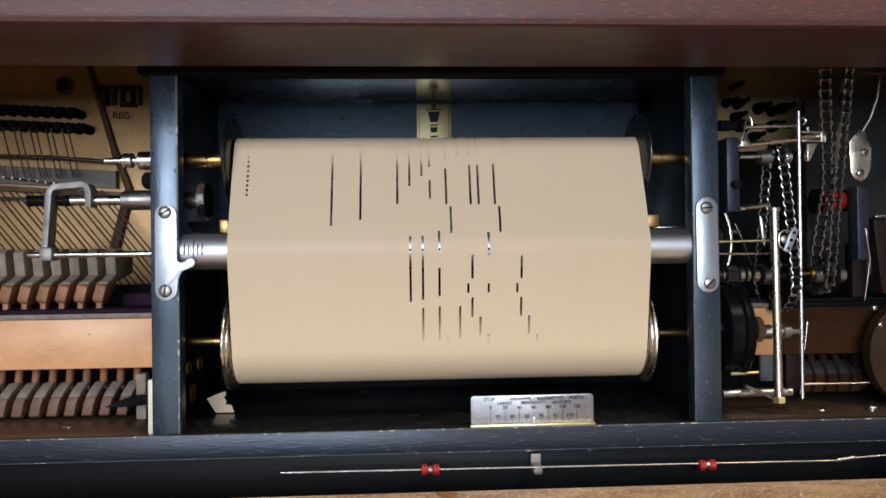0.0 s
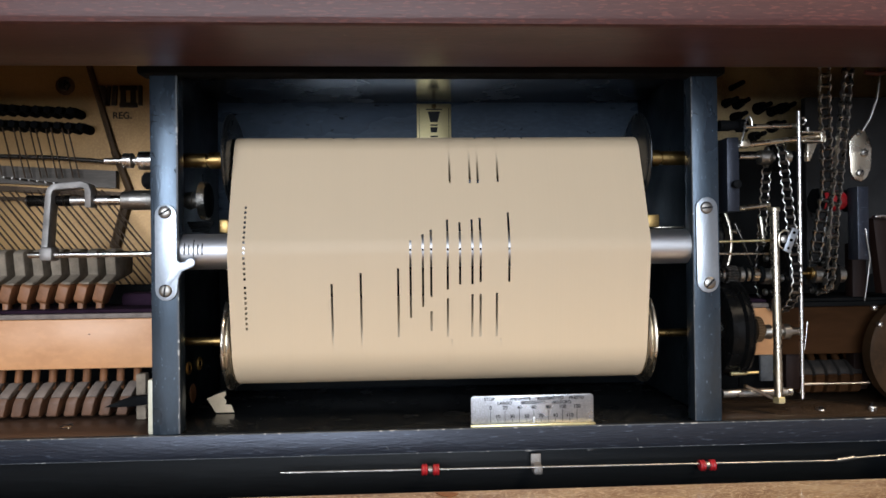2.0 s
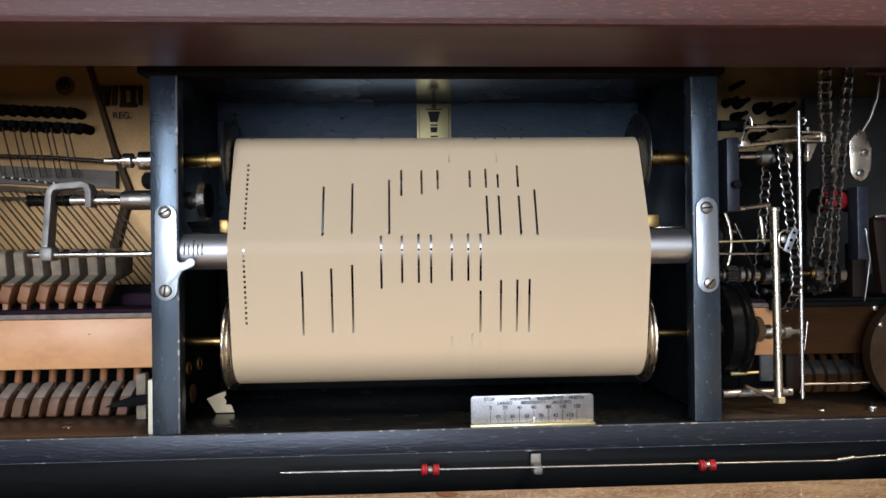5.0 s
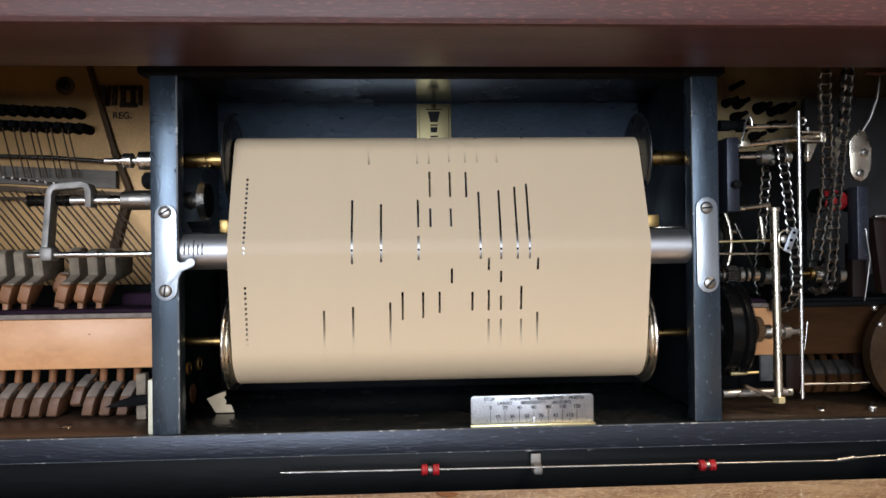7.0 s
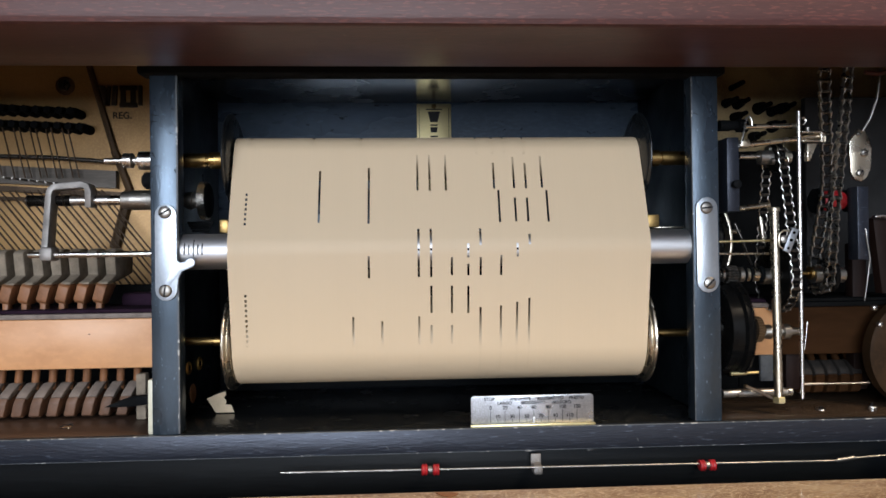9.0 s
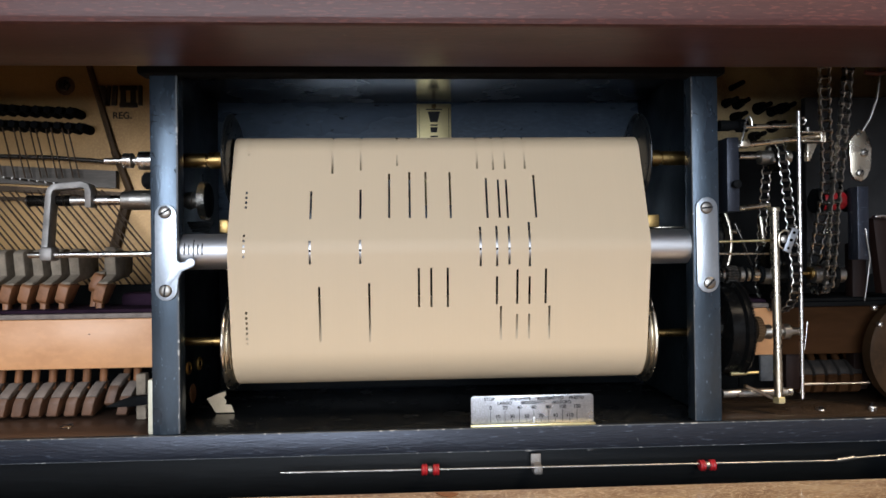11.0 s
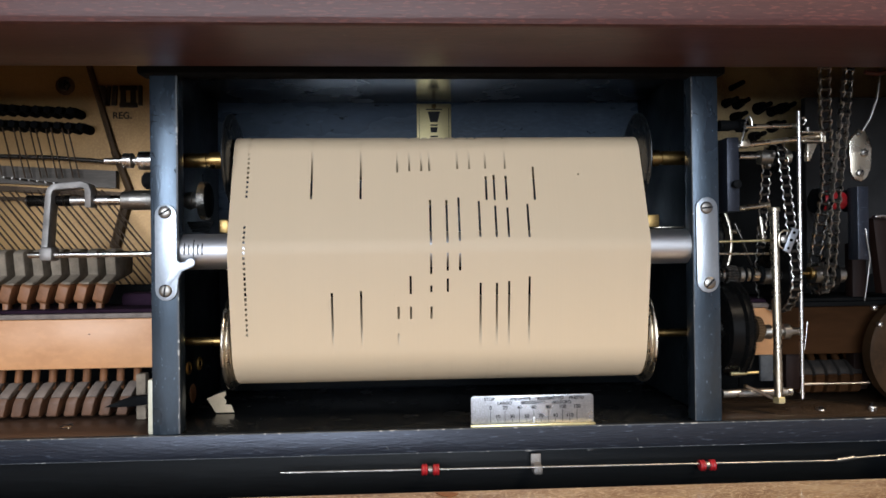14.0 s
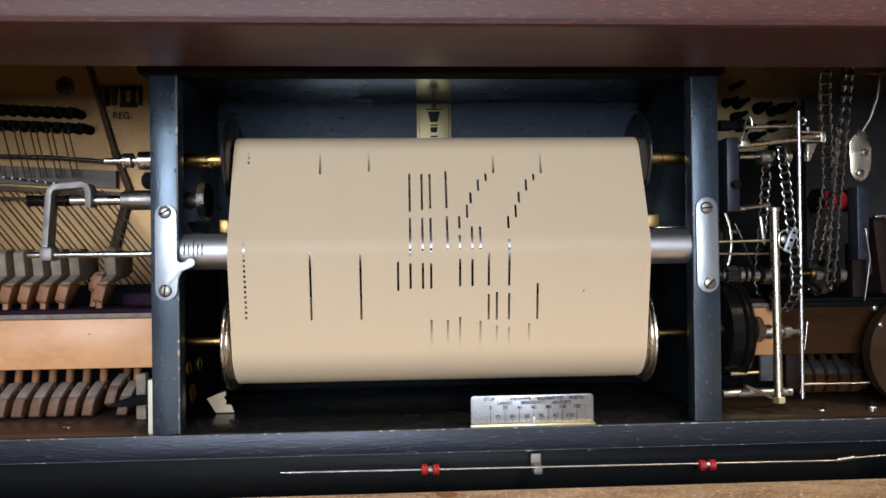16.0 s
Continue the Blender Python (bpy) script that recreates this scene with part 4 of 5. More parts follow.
def ribbon(pts, w, th, axis=Vector((0, 1, 0))):
    """A bent flat strip: w deep along the axis, th thick."""
    bm = bmesh.new()
    pts = [Vector(p) for p in pts]
    rings = []
    for i, p in enumerate(pts):
        d = (pts[min(i + 1, len(pts) - 1)] - pts[max(i - 1, 0)]).normalized()
        nrm = d.cross(axis).normalized()
        rings.append([bm.verts.new(p + nrm * a * th / 2 + axis * b * w / 2) for a, b in ((-1, -1), (1, -1), (1, 1), (-1, 1))])
    for ra, rb in zip(rings, rings[1:]):
        for k in range(4):
            bm.faces.new((ra[k], ra[(k + 1) % 4], rb[(k + 1) % 4], rb[k]))
    bm.faces.new(rings[0])
    bm.faces.new(rings[-1])
    bmesh.ops.recalc_face_normals(bm, faces=bm.faces)
    bmesh.ops.bevel(bm, geom=[e for e in bm.edges], offset=0.0004, segments=2, affect="EDGES", profile=0.5)
    return bm


part("strap", ribbon(band, 0.011, 0.0044), STRAP, stirrup, "bent flat steel strap")
part("clamp", box(bmesh.new(), Vector((-0.2718, 0.024, 0.1162)) - Vector((0, 0.005, 0)), Vector((-0.2627, 0.024, 0.1258)) + Vector((0, 0.008, 0)), 0.0022), STRAP, stirrup, "steel clamp block")
part("cross_rod", lathe(bmesh.new(), (-0.2808, 0.024, 0.1206), (1, 0, 0), [(0, 0.0016), (0.0005, 0.0021), (225 * 0.0004, 0.0021)], 20), STEEL, stirrup)

x, y, z = (-0.1949, 0.006, 0.0046)
tagged(part("key_stick", box(bmesh.new(), (x, 0.006, 0.0002), (-0.1905, 0.014, 0.0365), 0.0006), CREAM), "upright cream strip beside the black post", "strip")
tagged(part("felt_block", box(bmesh.new(), (-0.2195, 0.05, 0.0002), (-0.2123, 0.058, 0.0335), 0.0012), FELT), "upright grey felt block on the shelf", "block")
tagged(part("wedge", slab(bmesh.new(), [(-0.2336, 0.0137), (-0.2159, 0.0137), (-0.1905, 0.0169), (-0.1905, 0.0225), (-0.215, 0.0208), (-0.2274, 0.0167)], 0.03, 0.036, 0.001), MATT_BLACK), "black tapered lever beside the post", "lever")
screw((-0.2609, (-0.2609, 0.034, -0.0003)[1], 0.0), 0.0042, STEEL, 0.6, "shelf screws", "round-head steel screw in the brown shelf", (0, -0.2, 1))


# ---- right bay: drive mechanism ----
def strip_box(name, a, b, label, cat, mat, depth=0.006, bevel=0.0006, group=""):
    a, b = Vector(a), Vector(b)
    return tagged(part(name, box(bmesh.new(), (min(a.x, b.x), a.y, min(a.z, b.z)), (max(a.x, b.x), a.y + depth, max(a.z, b.z)), bevel), mat), label, cat, group)


# back plate holes
for px, py, r in ((1288, 180, 9), (1305, 207, 10), (1310, 182, 10), (1352, 190, 12), (1378, 196, 10), (1398, 190, 11), (1340, 245, 10), (1378, 225, 12), (1300, 150, 6), (1335, 420, 12)):
    c = Vector((0.2936, 0.184, 0.2498)) + Vector(((px - 1300) * 0.0005, 0, (200 - py) * 0.0005))
    tagged(part("tuning_pin", lathe(bmesh.new(), c, (0, 1, 0), [(-0.018, 0.0022), (-0.004, 0.0026), (-0.004, r * 0.0004), (0.006, r * 0.0005)], 16), MATT_BLACK), "black tuning pin with bushing in the plate", "tuning pin", group="tuning pins")

block = thing("bearing_block", "dark grey upright bearing block with a knob", "bearing block")
part("body", box(bmesh.new(), (0.2129, 0.03, 0.1463), Vector((0.2222, 0.03, 0.2008)) + Vector((0, 0.02, 0)), 0.0008), BLACK, block)
x, y, z = (0.2179, 0.03, 0.1661)
part("knob", lathe(bmesh.new(), (x, y, z), (0, -1, 0), [(0, 0.0022), (0.003, 0.0022), (0.004, 0.0032), (0.006, 0.003), (0.007, 0.0)], 18), MATT_BLACK, block, "black knob")
tagged(part("bushing", lathe(bmesh.new(), (0.214, 0.045, 0.2119), (1, 0, 0), [(0, 0.0042), (0.008, 0.0042), (0.0082, 0.0035), (0.014, 0.0035), (0.0142, 0.0050), (0.021, 0.005), (0.0215, 0.003)], 20), MATT_BLACK), "black turned bushing on the post", "bushing")

linkage = thing("shift_linkage", "nickel-plated shifting linkage of two rods and clevises", "linkage")
part("rod", rod(bmesh.new(), (0.2296, 0.036, 0.2094), (0.2701, 0.036, 0.2101), 0.0019), NICKEL, linkage)
part("rod", rod(bmesh.new(), (0.2272, 0.03, 0.195), (0.2815, 0.03, 0.2011), 0.0021), NICKEL, linkage)
part("clevis", box(bmesh.new(), Vector((0.2217, 0.03, 0.193)) - Vector((0, 0.003, 0)), Vector((0.229, 0.03, 0.1987)) + Vector((0, 0.003, 0)), 0.001), NICKEL, linkage)
bmv = bmesh.new()
for py in (234.5, 251):
    box(bmv, Vector((0.2671, 0.028, 0.2016)) + Vector((0, -0.003, (240 - py - 2) * 0.0004)), Vector((0.2846, 0.028, 0.2015)) + Vector((0, 0.004, (240 - py + 2) * 0.0004)), 0.0006)
box(bmv, Vector((0.2811, 0.028, 0.1961)) - Vector((0, 0.003, 0)), Vector((0.285, 0.028, 0.2044)) + Vector((0, 0.004, 0)), 0.0006)
part("fork", bmv, NICKEL, linkage, "forked nickel clevis")
part("spring_hook", sweep(bmesh.new(), [(0.2321, 0.03, 0.2095), (0.2318, 0.03, 0.2137), (0.2301, 0.03, 0.2162), (0.2279, 0.03, 0.2145), (0.2251, 0.028, 0.2059), (0.2228, 0.027, 0.1974), (0.2224, 0.027, 0.195)], 0.0008, 8), STEEL, linkage, "thin steel spring hook")
part("finger", slab(bmesh.new(), [(0.2709, 0.1955), (0.279, 0.1954), (0.2732, 0.1826), (0.2711, 0.1827)], 0.026, 0.030, 0.0005), NICKEL, linkage, "pointed metal finger")
part("set_screw", rod(bmesh.new(), (0.2726, 0.028, 0.2041), (0.2727, 0.028, 0.2074), 0.0015), DULL_STEEL, linkage)
part("eye", sweep(bmesh.new(), [(0.2693, 0.03, 0.2144), (0.2714, 0.03, 0.2152), (0.2727, 0.03, 0.2132), (0.2718, 0.03, 0.2107), (0.2701, 0.03, 0.2098)], 0.0007, 8), STEEL, linkage)

for nm, a, b, r, mt, lb in (("upright_rod", (0.2626, 0.022, 0.2182), (0.2622, 0.022, 0.0107), 0.0014, STEEL, "slim steel upright rod"),):
    v = thing(nm, lb, "rod")
    part("rod", rod(bmesh.new(), a, b, r), mt, v)
tube = thing("upright_tube", "nickel-plated upright tube with cap and nut", "tube")
part("tube", rod(bmesh.new(), (0.2412, 0.018, 0.1465), (0.2426, 0.018, 0.0119), 0.0030), NICKEL, tube)
part("cap", lathe(bmesh.new(), (0.2412, 0.018, 0.1453), (-0.02, 0, 1), [(0, 0.0033), (0.0003, 0.0039), (0.0025, 0.0039), (0.0032, 0.003), (0.0033, 0)], 24), NICKEL, tube)
part("nut", lathe(bmesh.new(), (0.2428, 0.018, 0.0087), (0, 0, 1), [(0, 0.0040), (0.0003, 0.0045), (0.0040, 0.0045), (0.0044, 0.004)], 6), BRASS_PLATE, tube, "brass hexagon nut")
part("pin_hole", rod(bmesh.new(), Vector((0.2415, 0.018, 0.1263)) + Vector((0, -0.0034, 0)), Vector((0.2415, 0.018, 0.1263)) + Vector((0, -0.002, 0)), 0.0007, seg=10), DARK, tube, "dark pin hole")

for a, b, r, mt, lb in (((0.2058, 0.03, 0.1245), (0.244, 0.03, 0.1249), 0.0008, BRASS_PLATE, "thin straight brass push rod"), ((0.2057, 0.03, 0.1156), (0.243, 0.03, 0.1153), 0.0008, NICKEL, "thin nickel push rod"),
                        ((0.2279, 0.042, 0.188), (0.2496, 0.042, 0.1883), 0.0018, STEEL, "short polished steel shaft"), ((0.2263, 0.04, 0.1489), (0.2497, 0.04, 0.1516), 0.0020, NICKEL, "plain nickel cross rod"),
                        ((0.2655, 0.026, 0.02), (0.3149, 0.026, 0.02), 0.0008, STEEL, "thin steel cross rod"), ((0.2474, 0.05, 0.1429), (0.2497, 0.05, 0.1235), 0.0020, NICKEL, "short upright nickel pillar"),
                        ((0.2085, 0.034, 0.0128), (0.2606, 0.034, 0.0132), 0.0031, STEEL, "polished steel cross tube"), ((0.2104, 0.024, 0.0291), (0.2216, 0.024, 0.0293), 0.0014, BRASS_PLATE, "small brass pin handle"),
                        ((0.2208, 0.024, 0.0293), (0.2418, 0.024, 0.0301), 0.0010, BRASS_PLATE, "thin straight brass pin"), ((0.2667, 0.026, 0.0451), (0.2692, 0.026, 0.0652), 0.0004, STEEL, "fine bent steel wire")):
    tagged(part("push_rod" if r < 0.001 else "cross_rod", rod(bmesh.new(), a, b, r, seg=16), mt), lb, "rod")
tagged(part("link_strip", ribbon([(0.2236, 0.03, 0.019), (0.2329, 0.026, 0.015), (0.241, 0.02, 0.0104)], 0.004, 0.0022), GOLD_DARK), "tarnished brass link strip", "link")
ring_pts = [(0.2228 - 0.0012 * (k / 6 - 1) ** 2 * 4, 0.05, 0.1245 + 0.0225 * (k / 6 - 1)) for k in range(13)]
tagged(part("drum_edge", ribbon(ring_pts, 0.010, 0.0018), NICKEL), "curved nickel edge of the drum behind the post", "drum")
tagged(part("drum", lathe(bmesh.new(), (0.2155, 0.078, 0.1245), (1, 0, 0), [(-0.014, 0.026), (0.0040, 0.026), (0.0052, 0.0245), (0.0052, 0.0)], 56), GEAR), "black drum behind the post", "drum")
tagged(part("stub", lathe(bmesh.new(), (0.2285, 0.06, 0.1322), (1, 0, 0), [(0, 0.0016), (0.0004, 0.0021), (0.0072, 0.0021), (0.0075, 0.0017)], 18), NICKEL), "short bright nickel stub shaft", "shaft")
tagged(part("stay", ribbon([(0.2275, 0.05, 0.1388), (0.2339, 0.05, 0.1236), (0.2402, 0.05, 0.1064)], 0.003, 0.0014), CHAIN), "thin dark diagonal stay", "stay")

# small fittings: a strip behind the bar, a lone screw, a nail hole in the maple rail
tagged(part("bar_backing", box(bmesh.new(), (0.1580, 0.030, 0.1346), (0.1810, 0.034, 0.1360), 0.0004), NICKEL), "thin nickel strip behind the tracker bar", "strip")
screw((0.3641, 0.1175, 0.1180), 0.0036, STEEL, 0.4, "", "bright round-head screw on the dark partition")
tagged(part("nail_hole", lathe(bmesh.new(), (-0.2529, 0.0521, 0.0627), (0, -1, 0), [(0, 0.0006), (0.0004, 0.0005), (0.0004, 0.0)], 12), DARK), "tiny dark nail hole in the maple rail", "nail hole")

# stepped coupling shaft on the post
coupling = thing("coupling_shaft", "stepped steel coupling shaft on the post", "shaft")
A = Vector((0.21, 0.04, 0.0998))
u = 0.0004
part("shaft", lathe(bmesh.new(), A, (1, 0, 0), [(-0.006, 0.0042), (0.0, 0.0042), (0.0005, 0.003), (0.030, 0.003), (0.0305, 0.0026), (0.047, 0.0026)], 24), CHAIN, coupling)
bm = bmesh.new()
for k in range(18):
    a = k * math.tau / 18
    c = Vector((0, 0.0062 * math.cos(a), 0.0062 * math.sin(a)))
    rod(bm, A + c + Vector((0.0045, 0, 0)), A + c + Vector((0.0125, 0, 0)), 0.00085, seg=6)
rod(bm, A + Vector((0.0047, 0, 0)), A + Vector((0.0123, 0, 0)), 0.0060, seg=24)
part("pinion", bm, CHAIN, coupling, "dark fluted pinion")
for x0, x1, r0, mt in ((0.0012, 0.0034, 0.0050, STEEL), (0.0142, 0.0180, 0.0056, DULL_STEEL), (0.0184, 0.0196, 0.0066, MATT_BLACK), (0.0200, 0.0226, 0.0050, NICKEL), (0.0230, 0.0240, 0.0060, MATT_BLACK), (0.0252, 0.0296, 0.0050, NICKEL), (0.0300, 0.0330, 0.0064, MATT_BLACK)):
    part("collar", lathe(bmesh.new(), A, (1, 0, 0), [(x0, r0 * 0.9), (x0 + 0.0003, r0), (x1 - 0.0003, r0), (x1, r0 * 0.9)], 24), mt, coupling, "steel collar" if mt is not MATT_BLACK else "black collar")


def gear(name, label, at, r, thick, teeth, mat, hub_r, spokes=0):
    """A toothed wheel on a shaft along x."""
    top = thing(name, label, "gear", at)
    bm = bmesh.new()
    ring_a, ring_b = [], []
    for k in range(teeth * 4):
        a = k * math.tau / (teeth * 4)
        rr = r if k % 4 in (0, 1) else r * 0.955
        ring_a.append(bm.verts.new((-thick / 2, rr * math.cos(a), rr * math.sin(a))))
        ring_b.append(bm.verts.new((thick / 2, rr * math.cos(a), rr * math.sin(a))))
    n = len(ring_a)
    for k in range(n):
        bm.faces.new((ring_a[k], ring_a[(k + 1) % n], ring_b[(k + 1) % n], ring_b[k]))
    bm.faces.new(ring_a)
    bm.faces.new(ring_b)
    part("toothed_rim", bm, mat, top)
    part("web", lathe(bmesh.new(), (0, 0, 0), (1, 0, 0), [(-thick / 2 - 0.0022, r * 0.30), (-thick / 2 - 0.0012, r * 0.84), (-thick / 2 + 0.0004, r * 0.88), (thick / 2 - 0.0004, r * 0.88), (thick / 2 + 0.0012, r * 0.84), (thick / 2 + 0.0022, r * 0.3)], 48), mat, top)
    part("hub", lathe(bmesh.new(), (0, 0, 0), (1, 0, 0), [(-thick / 2 - 0.011, hub_r * 0.7), (-thick / 2 - 0.0108, hub_r), (-thick / 2 - 0.002, hub_r), (thick / 2 + 0.002, hub_r), (thick / 2 + 0.009, hub_r), (thick / 2 + 0.0092, hub_r * 0.6)], 28), DULL_STEEL, top, "turned steel hub")
    for k in range(3):
        a = k * math.tau / 3 + 0.4
        part("bolt", lathe(bmesh.new(), (-thick / 2 - 0.0024, r * 0.55 * math.cos(a), r * 0.55 * math.sin(a)), (-1, 0, 0), [(0, 0.0026), (0.002, 0.0026), (0.0028, 0.001), (0.003, 0)], 10), DULL_STEEL, top, "steel bolt head")
    return top


GEAR_AT = (0.2205, 0.042, 0.0600)
drive_gear = gear("drive_gear", "glossy black drive wheel with a toothed ring beside the post", GEAR_AT, 0.0364, 0.0016, 110, GEAR, 0.0085)
part("disc", lathe(bmesh.new(), (0, 0, 0), (-1, 0, 0), [(-0.0002, 0.0352), (0.0008, 0.0358), (0.0042, 0.0358), (0.0052, 0.0346), (0.0060, 0.0332), (0.0140, 0.0325), (0.0146, 0.0315), (0.0150, 0.0130), (0.0165, 0.0120)], 72), GEAR, drive_gear, "glossy black dished disc")
part("hub_ring", lathe(bmesh.new(), (0, 0, 0), (-1, 0, 0), [(0.0152, 0.0096), (0.0152, 0.0126), (0.0174, 0.0126), (0.0178, 0.0096)], 40), STEEL, drive_gear, "bright steel hub ring")
strip_box("brake_shoe", (0.2218, 0.0030, 0.0272), (0.2308, 0.0030, 0.0452), "grey brake shoe under the drive wheel", "brake shoe", SHOE, 0.0030, 0.0006)
worm = thing("worm_wheel", "small tarnished worm wheel beside the drive wheel", "gear", (0.2330, 0.030, 0.0600))
bm = bmesh.new()
for k in range(26):
    a = k * math.tau / 26
    c = Vector((0, 0.0085 * math.cos(a), 0.0085 * math.sin(a)))
    rod(bm, c - Vector((0.0022, 0, 0)), c + Vector((0.0022, 0, 0)), 0.0009, seg=5)
part("teeth", bm, GOLD_DARK, worm)
part("wheel", lathe(bmesh.new(), (0, 0, 0), (1, 0, 0), [(-0.0022, 0.004), (-0.0020, 0.0081), (0.0020, 0.0081), (0.0030, 0.0050), (0.0055, 0.0042)], 32), GOLD_DARK, worm)
pinion = thing("pinion_shaft", "dark tapered shaft with bright collars", "shaft")
A = Vector((0.2388, 0.042, 0.0566))
part("shaft", lathe(bmesh.new(), A, (1, 0, 0), [(0, 0.0022), (18 * u, 0.0052), (26 * u, 0.0056), (30 * u, 0.0032), (49 * u, 0.0034), (49.5 * u, 0.0058), (62 * u, 0.0058), (62.5 * u, 0.003), (84 * u, 0.0026), (84.5 * u, 0.0016), (88 * u, 0.0012)], 24), DULL_STEEL, pinion)

# ---- chains ----
class Loop:
    """A chain's way round two wheels in a plane x = const: centres and radii (y, z, r), with a lean in x for each run."""

    def __init__(self, x, top, low, lean=None):
        self.lean = lean          # how the front run and the back run bend sideways: (z, x) from the foot up
        self.x, self.t, self.l = x, top, low
        dy, dz = low[0] - top[0], low[1] - top[1]
        d = math.hypot(dy, dz)
        c = (top[2] - low[2]) / d
        s = math.sqrt(1 - c * c)
        self.front = math.atan2(c * dz / d - s * dy / d, -(c * dy / d + s * dz / d))
        self.back = math.atan2(c * dz / d + s * dy / d, -(c * dy / d - s * dz / d))
        self.run = math.sqrt(d * d - (top[2] - low[2]) ** 2)
        self.low_turn = (self.front - self.back) % math.tau
        self.top_turn = math.tau - self.low_turn
        self.length = 2 * self.run + self.low_turn * low[2] + self.top_turn * top[2]

    def at(self, s):
        s %= self.length
        if s < self.run:
            a = self.front
            p = on_circle(self.t, a).lerp(on_circle(self.l, a), s / self.run)
        elif s < self.run + self.low_turn * self.l[2]:
            a = self.front - (s - self.run) / self.l[2]
            p = on_circle(self.l, a)
        elif s < 2 * self.run + self.low_turn * self.l[2]:
            a = self.back
            p = on_circle(self.l, a).lerp(on_circle(self.t, a), (s - self.run - self.low_turn * self.l[2]) / self.run)
        else:
            a = self.back - (s - 2 * self.run - self.low_turn * self.l[2]) / self.t[2]
            p = on_circle(self.t, a)
        return p, a

    def pose_at(self, s):
        p, a = self.at(s)
        out = Vector((0, -math.cos(a), math.sin(a)))
        down = Vector((0, -math.sin(a), -math.cos(a)))
        m = Matrix((Vector((1, 0, 0)), -down, out)).transposed().to_4x4()
        x = self.x
        if self.lean:
            w = 0.5 + 0.5 * math.cos(a)
            tilt = x = 0.0
            for share, run in zip((w, 1 - w), self.lean):
                zs, xs = [q[0] for q in run], [q[1] for q in run]
                here, above = (float(np.interp(p[1] + d, zs, xs)) for d in (-0.006, 0.006))
                x += share * (here + above) / 2
                tilt += share * math.atan((above - here) / 0.012)
            m = Matrix.Rotation(tilt, 4, "Y") @ m @ Matrix.Rotation(0.30 * w, 4, "Y")
        m.translation = (x, p[0], p[1])
        return m


def wire_link_meshes(pitch, w):
    """Cross bar and bent side wires of one link; local y up the chain, z outwards."""
    out = []
    bm = bmesh.new()
    box(bm, (-w * 0.40, -pitch * 0.36, -0.0006), (w * 0.40, -pitch * 0.06, 0.0008), 0.0003, 1)
    out.append(("cross_plate", bm, CHAIN))
    for sx in (-1, 1):
        bm = bmesh.new()
        pts = [(sx * w * 0.50, -pitch * 0.56, 0.0), (sx * w * 0.50, -pitch * 0.34, 0.0004), (sx * w * 0.40, -pitch * 0.12, 0.0006), (sx * w * 0.34, pitch * 0.08, 0.0002), (sx * w * 0.38, pitch * 0.30, 0.0), (sx * w * 0.47, pitch * 0.46, 0.0)]
        sweep(bm, pts, 0.00040, 6)
        out.append(("side_wire", bm, CHAIN_EDGE))
    return out


def plate_link_meshes(pitch, w):
    """One link of the drive chain: two waisted side plates that splay apart at one end, a roller and its rivets."""
    out = []
    for sx in (-1, 1):
        bm = bmesh.new()
        rings = []
        for v, off, deep in ((-0.62, 0.50, 0.0011), (-0.50, 0.50, 0.0019), (-0.30, 0.50, 0.0018), (-0.05, 0.47, 0.0011), (0.10, 0.41, 0.0011), (0.30, 0.37, 0.0018), (0.50, 0.37, 0.0019), (0.62, 0.37, 0.0011)):
            rings.append([bm.verts.new((sx * (w * off + dx), pitch * v, dz * deep)) for dx, dz in ((-0.00045, -1), (0.00045, -1), (0.00045, 1), (-0.00045, 1))])
        for ra, rb in zip(rings, rings[1:]):
            for k in range(4):
                bm.faces.new((ra[k], ra[(k + 1) % 4], rb[(k + 1) % 4], rb[k]))
        bm.faces.new(rings[0])
        bm.faces.new(rings[-1])
        out.append(("side_plate", bm, CHAIN_EDGE))
    out.append(("roller", rod(bmesh.new(), (-w * 0.36, pitch * 0.5, 0), (w * 0.36, pitch * 0.5, 0), 0.0016, seg=12), CHAIN))
    out.append(("rivet", rod(bmesh.new(), (-w * 0.58, -pitch * 0.5, 0), (w * 0.58, -pitch * 0.5, 0), 0.0008, seg=8), CHAIN_EDGE))
    return out


def chain(name, label, loop, pitch, w, link_meshes):
    top = thing(name, label, "chain")
    n = round(loop.length / pitch)
    step = loop.length / n
    links = []
    first = None
    for k in range(n):
        if first is None:
            first = new("link")
            first.parent = top
            for nm, bm, mt in link_meshes(step, w):
                part(nm, bm, mt, first)
            ob = first
        else:
            ob = copy_thing(first, Matrix.Identity(4))
        links.append((k * step, ob))
    return links, step


CX = 0.2556
LOOP_F = Loop(CX, (0.042, 0.1874, 0.0105), (0.042, 0.0982, 0.0265))
LOOP_G = Loop(0.2958, (0.023, 0.2924, 0.0105), (0.0425, 0.0986, 0.0125),
              (((0.094, 0.2885), (0.1198, 0.2902), (0.1421, 0.2902), (0.1825, 0.2930), (0.2104, 0.2950), (0.2486, 0.2968), (0.30, 0.2990)),
               ((0.0924, 0.2900), (0.123, 0.2935), (0.1658, 0.2990), (0.1996, 0.2967), (0.2333, 0.2934), (0.30, 0.2900))))
chain_f, STEP_F = chain("ladder_chain", "oily steel ladder chain round two sprockets", LOOP_F, 0.0069, 0.0074, wire_link_meshes)
chain_g, STEP_G = chain("drive_chain", "dark steel drive chain hanging to the lower sprocket", LOOP_G, 0.0078, 0.0080, plate_link_meshes)


def sprocket(name, label, loop, c, teeth, thick):
    return gear(name, label, (loop.x, c[0], c[1]), c[2] + 0.0006, thick, teeth, GEAR, min(0.006, c[2] * 0.5))


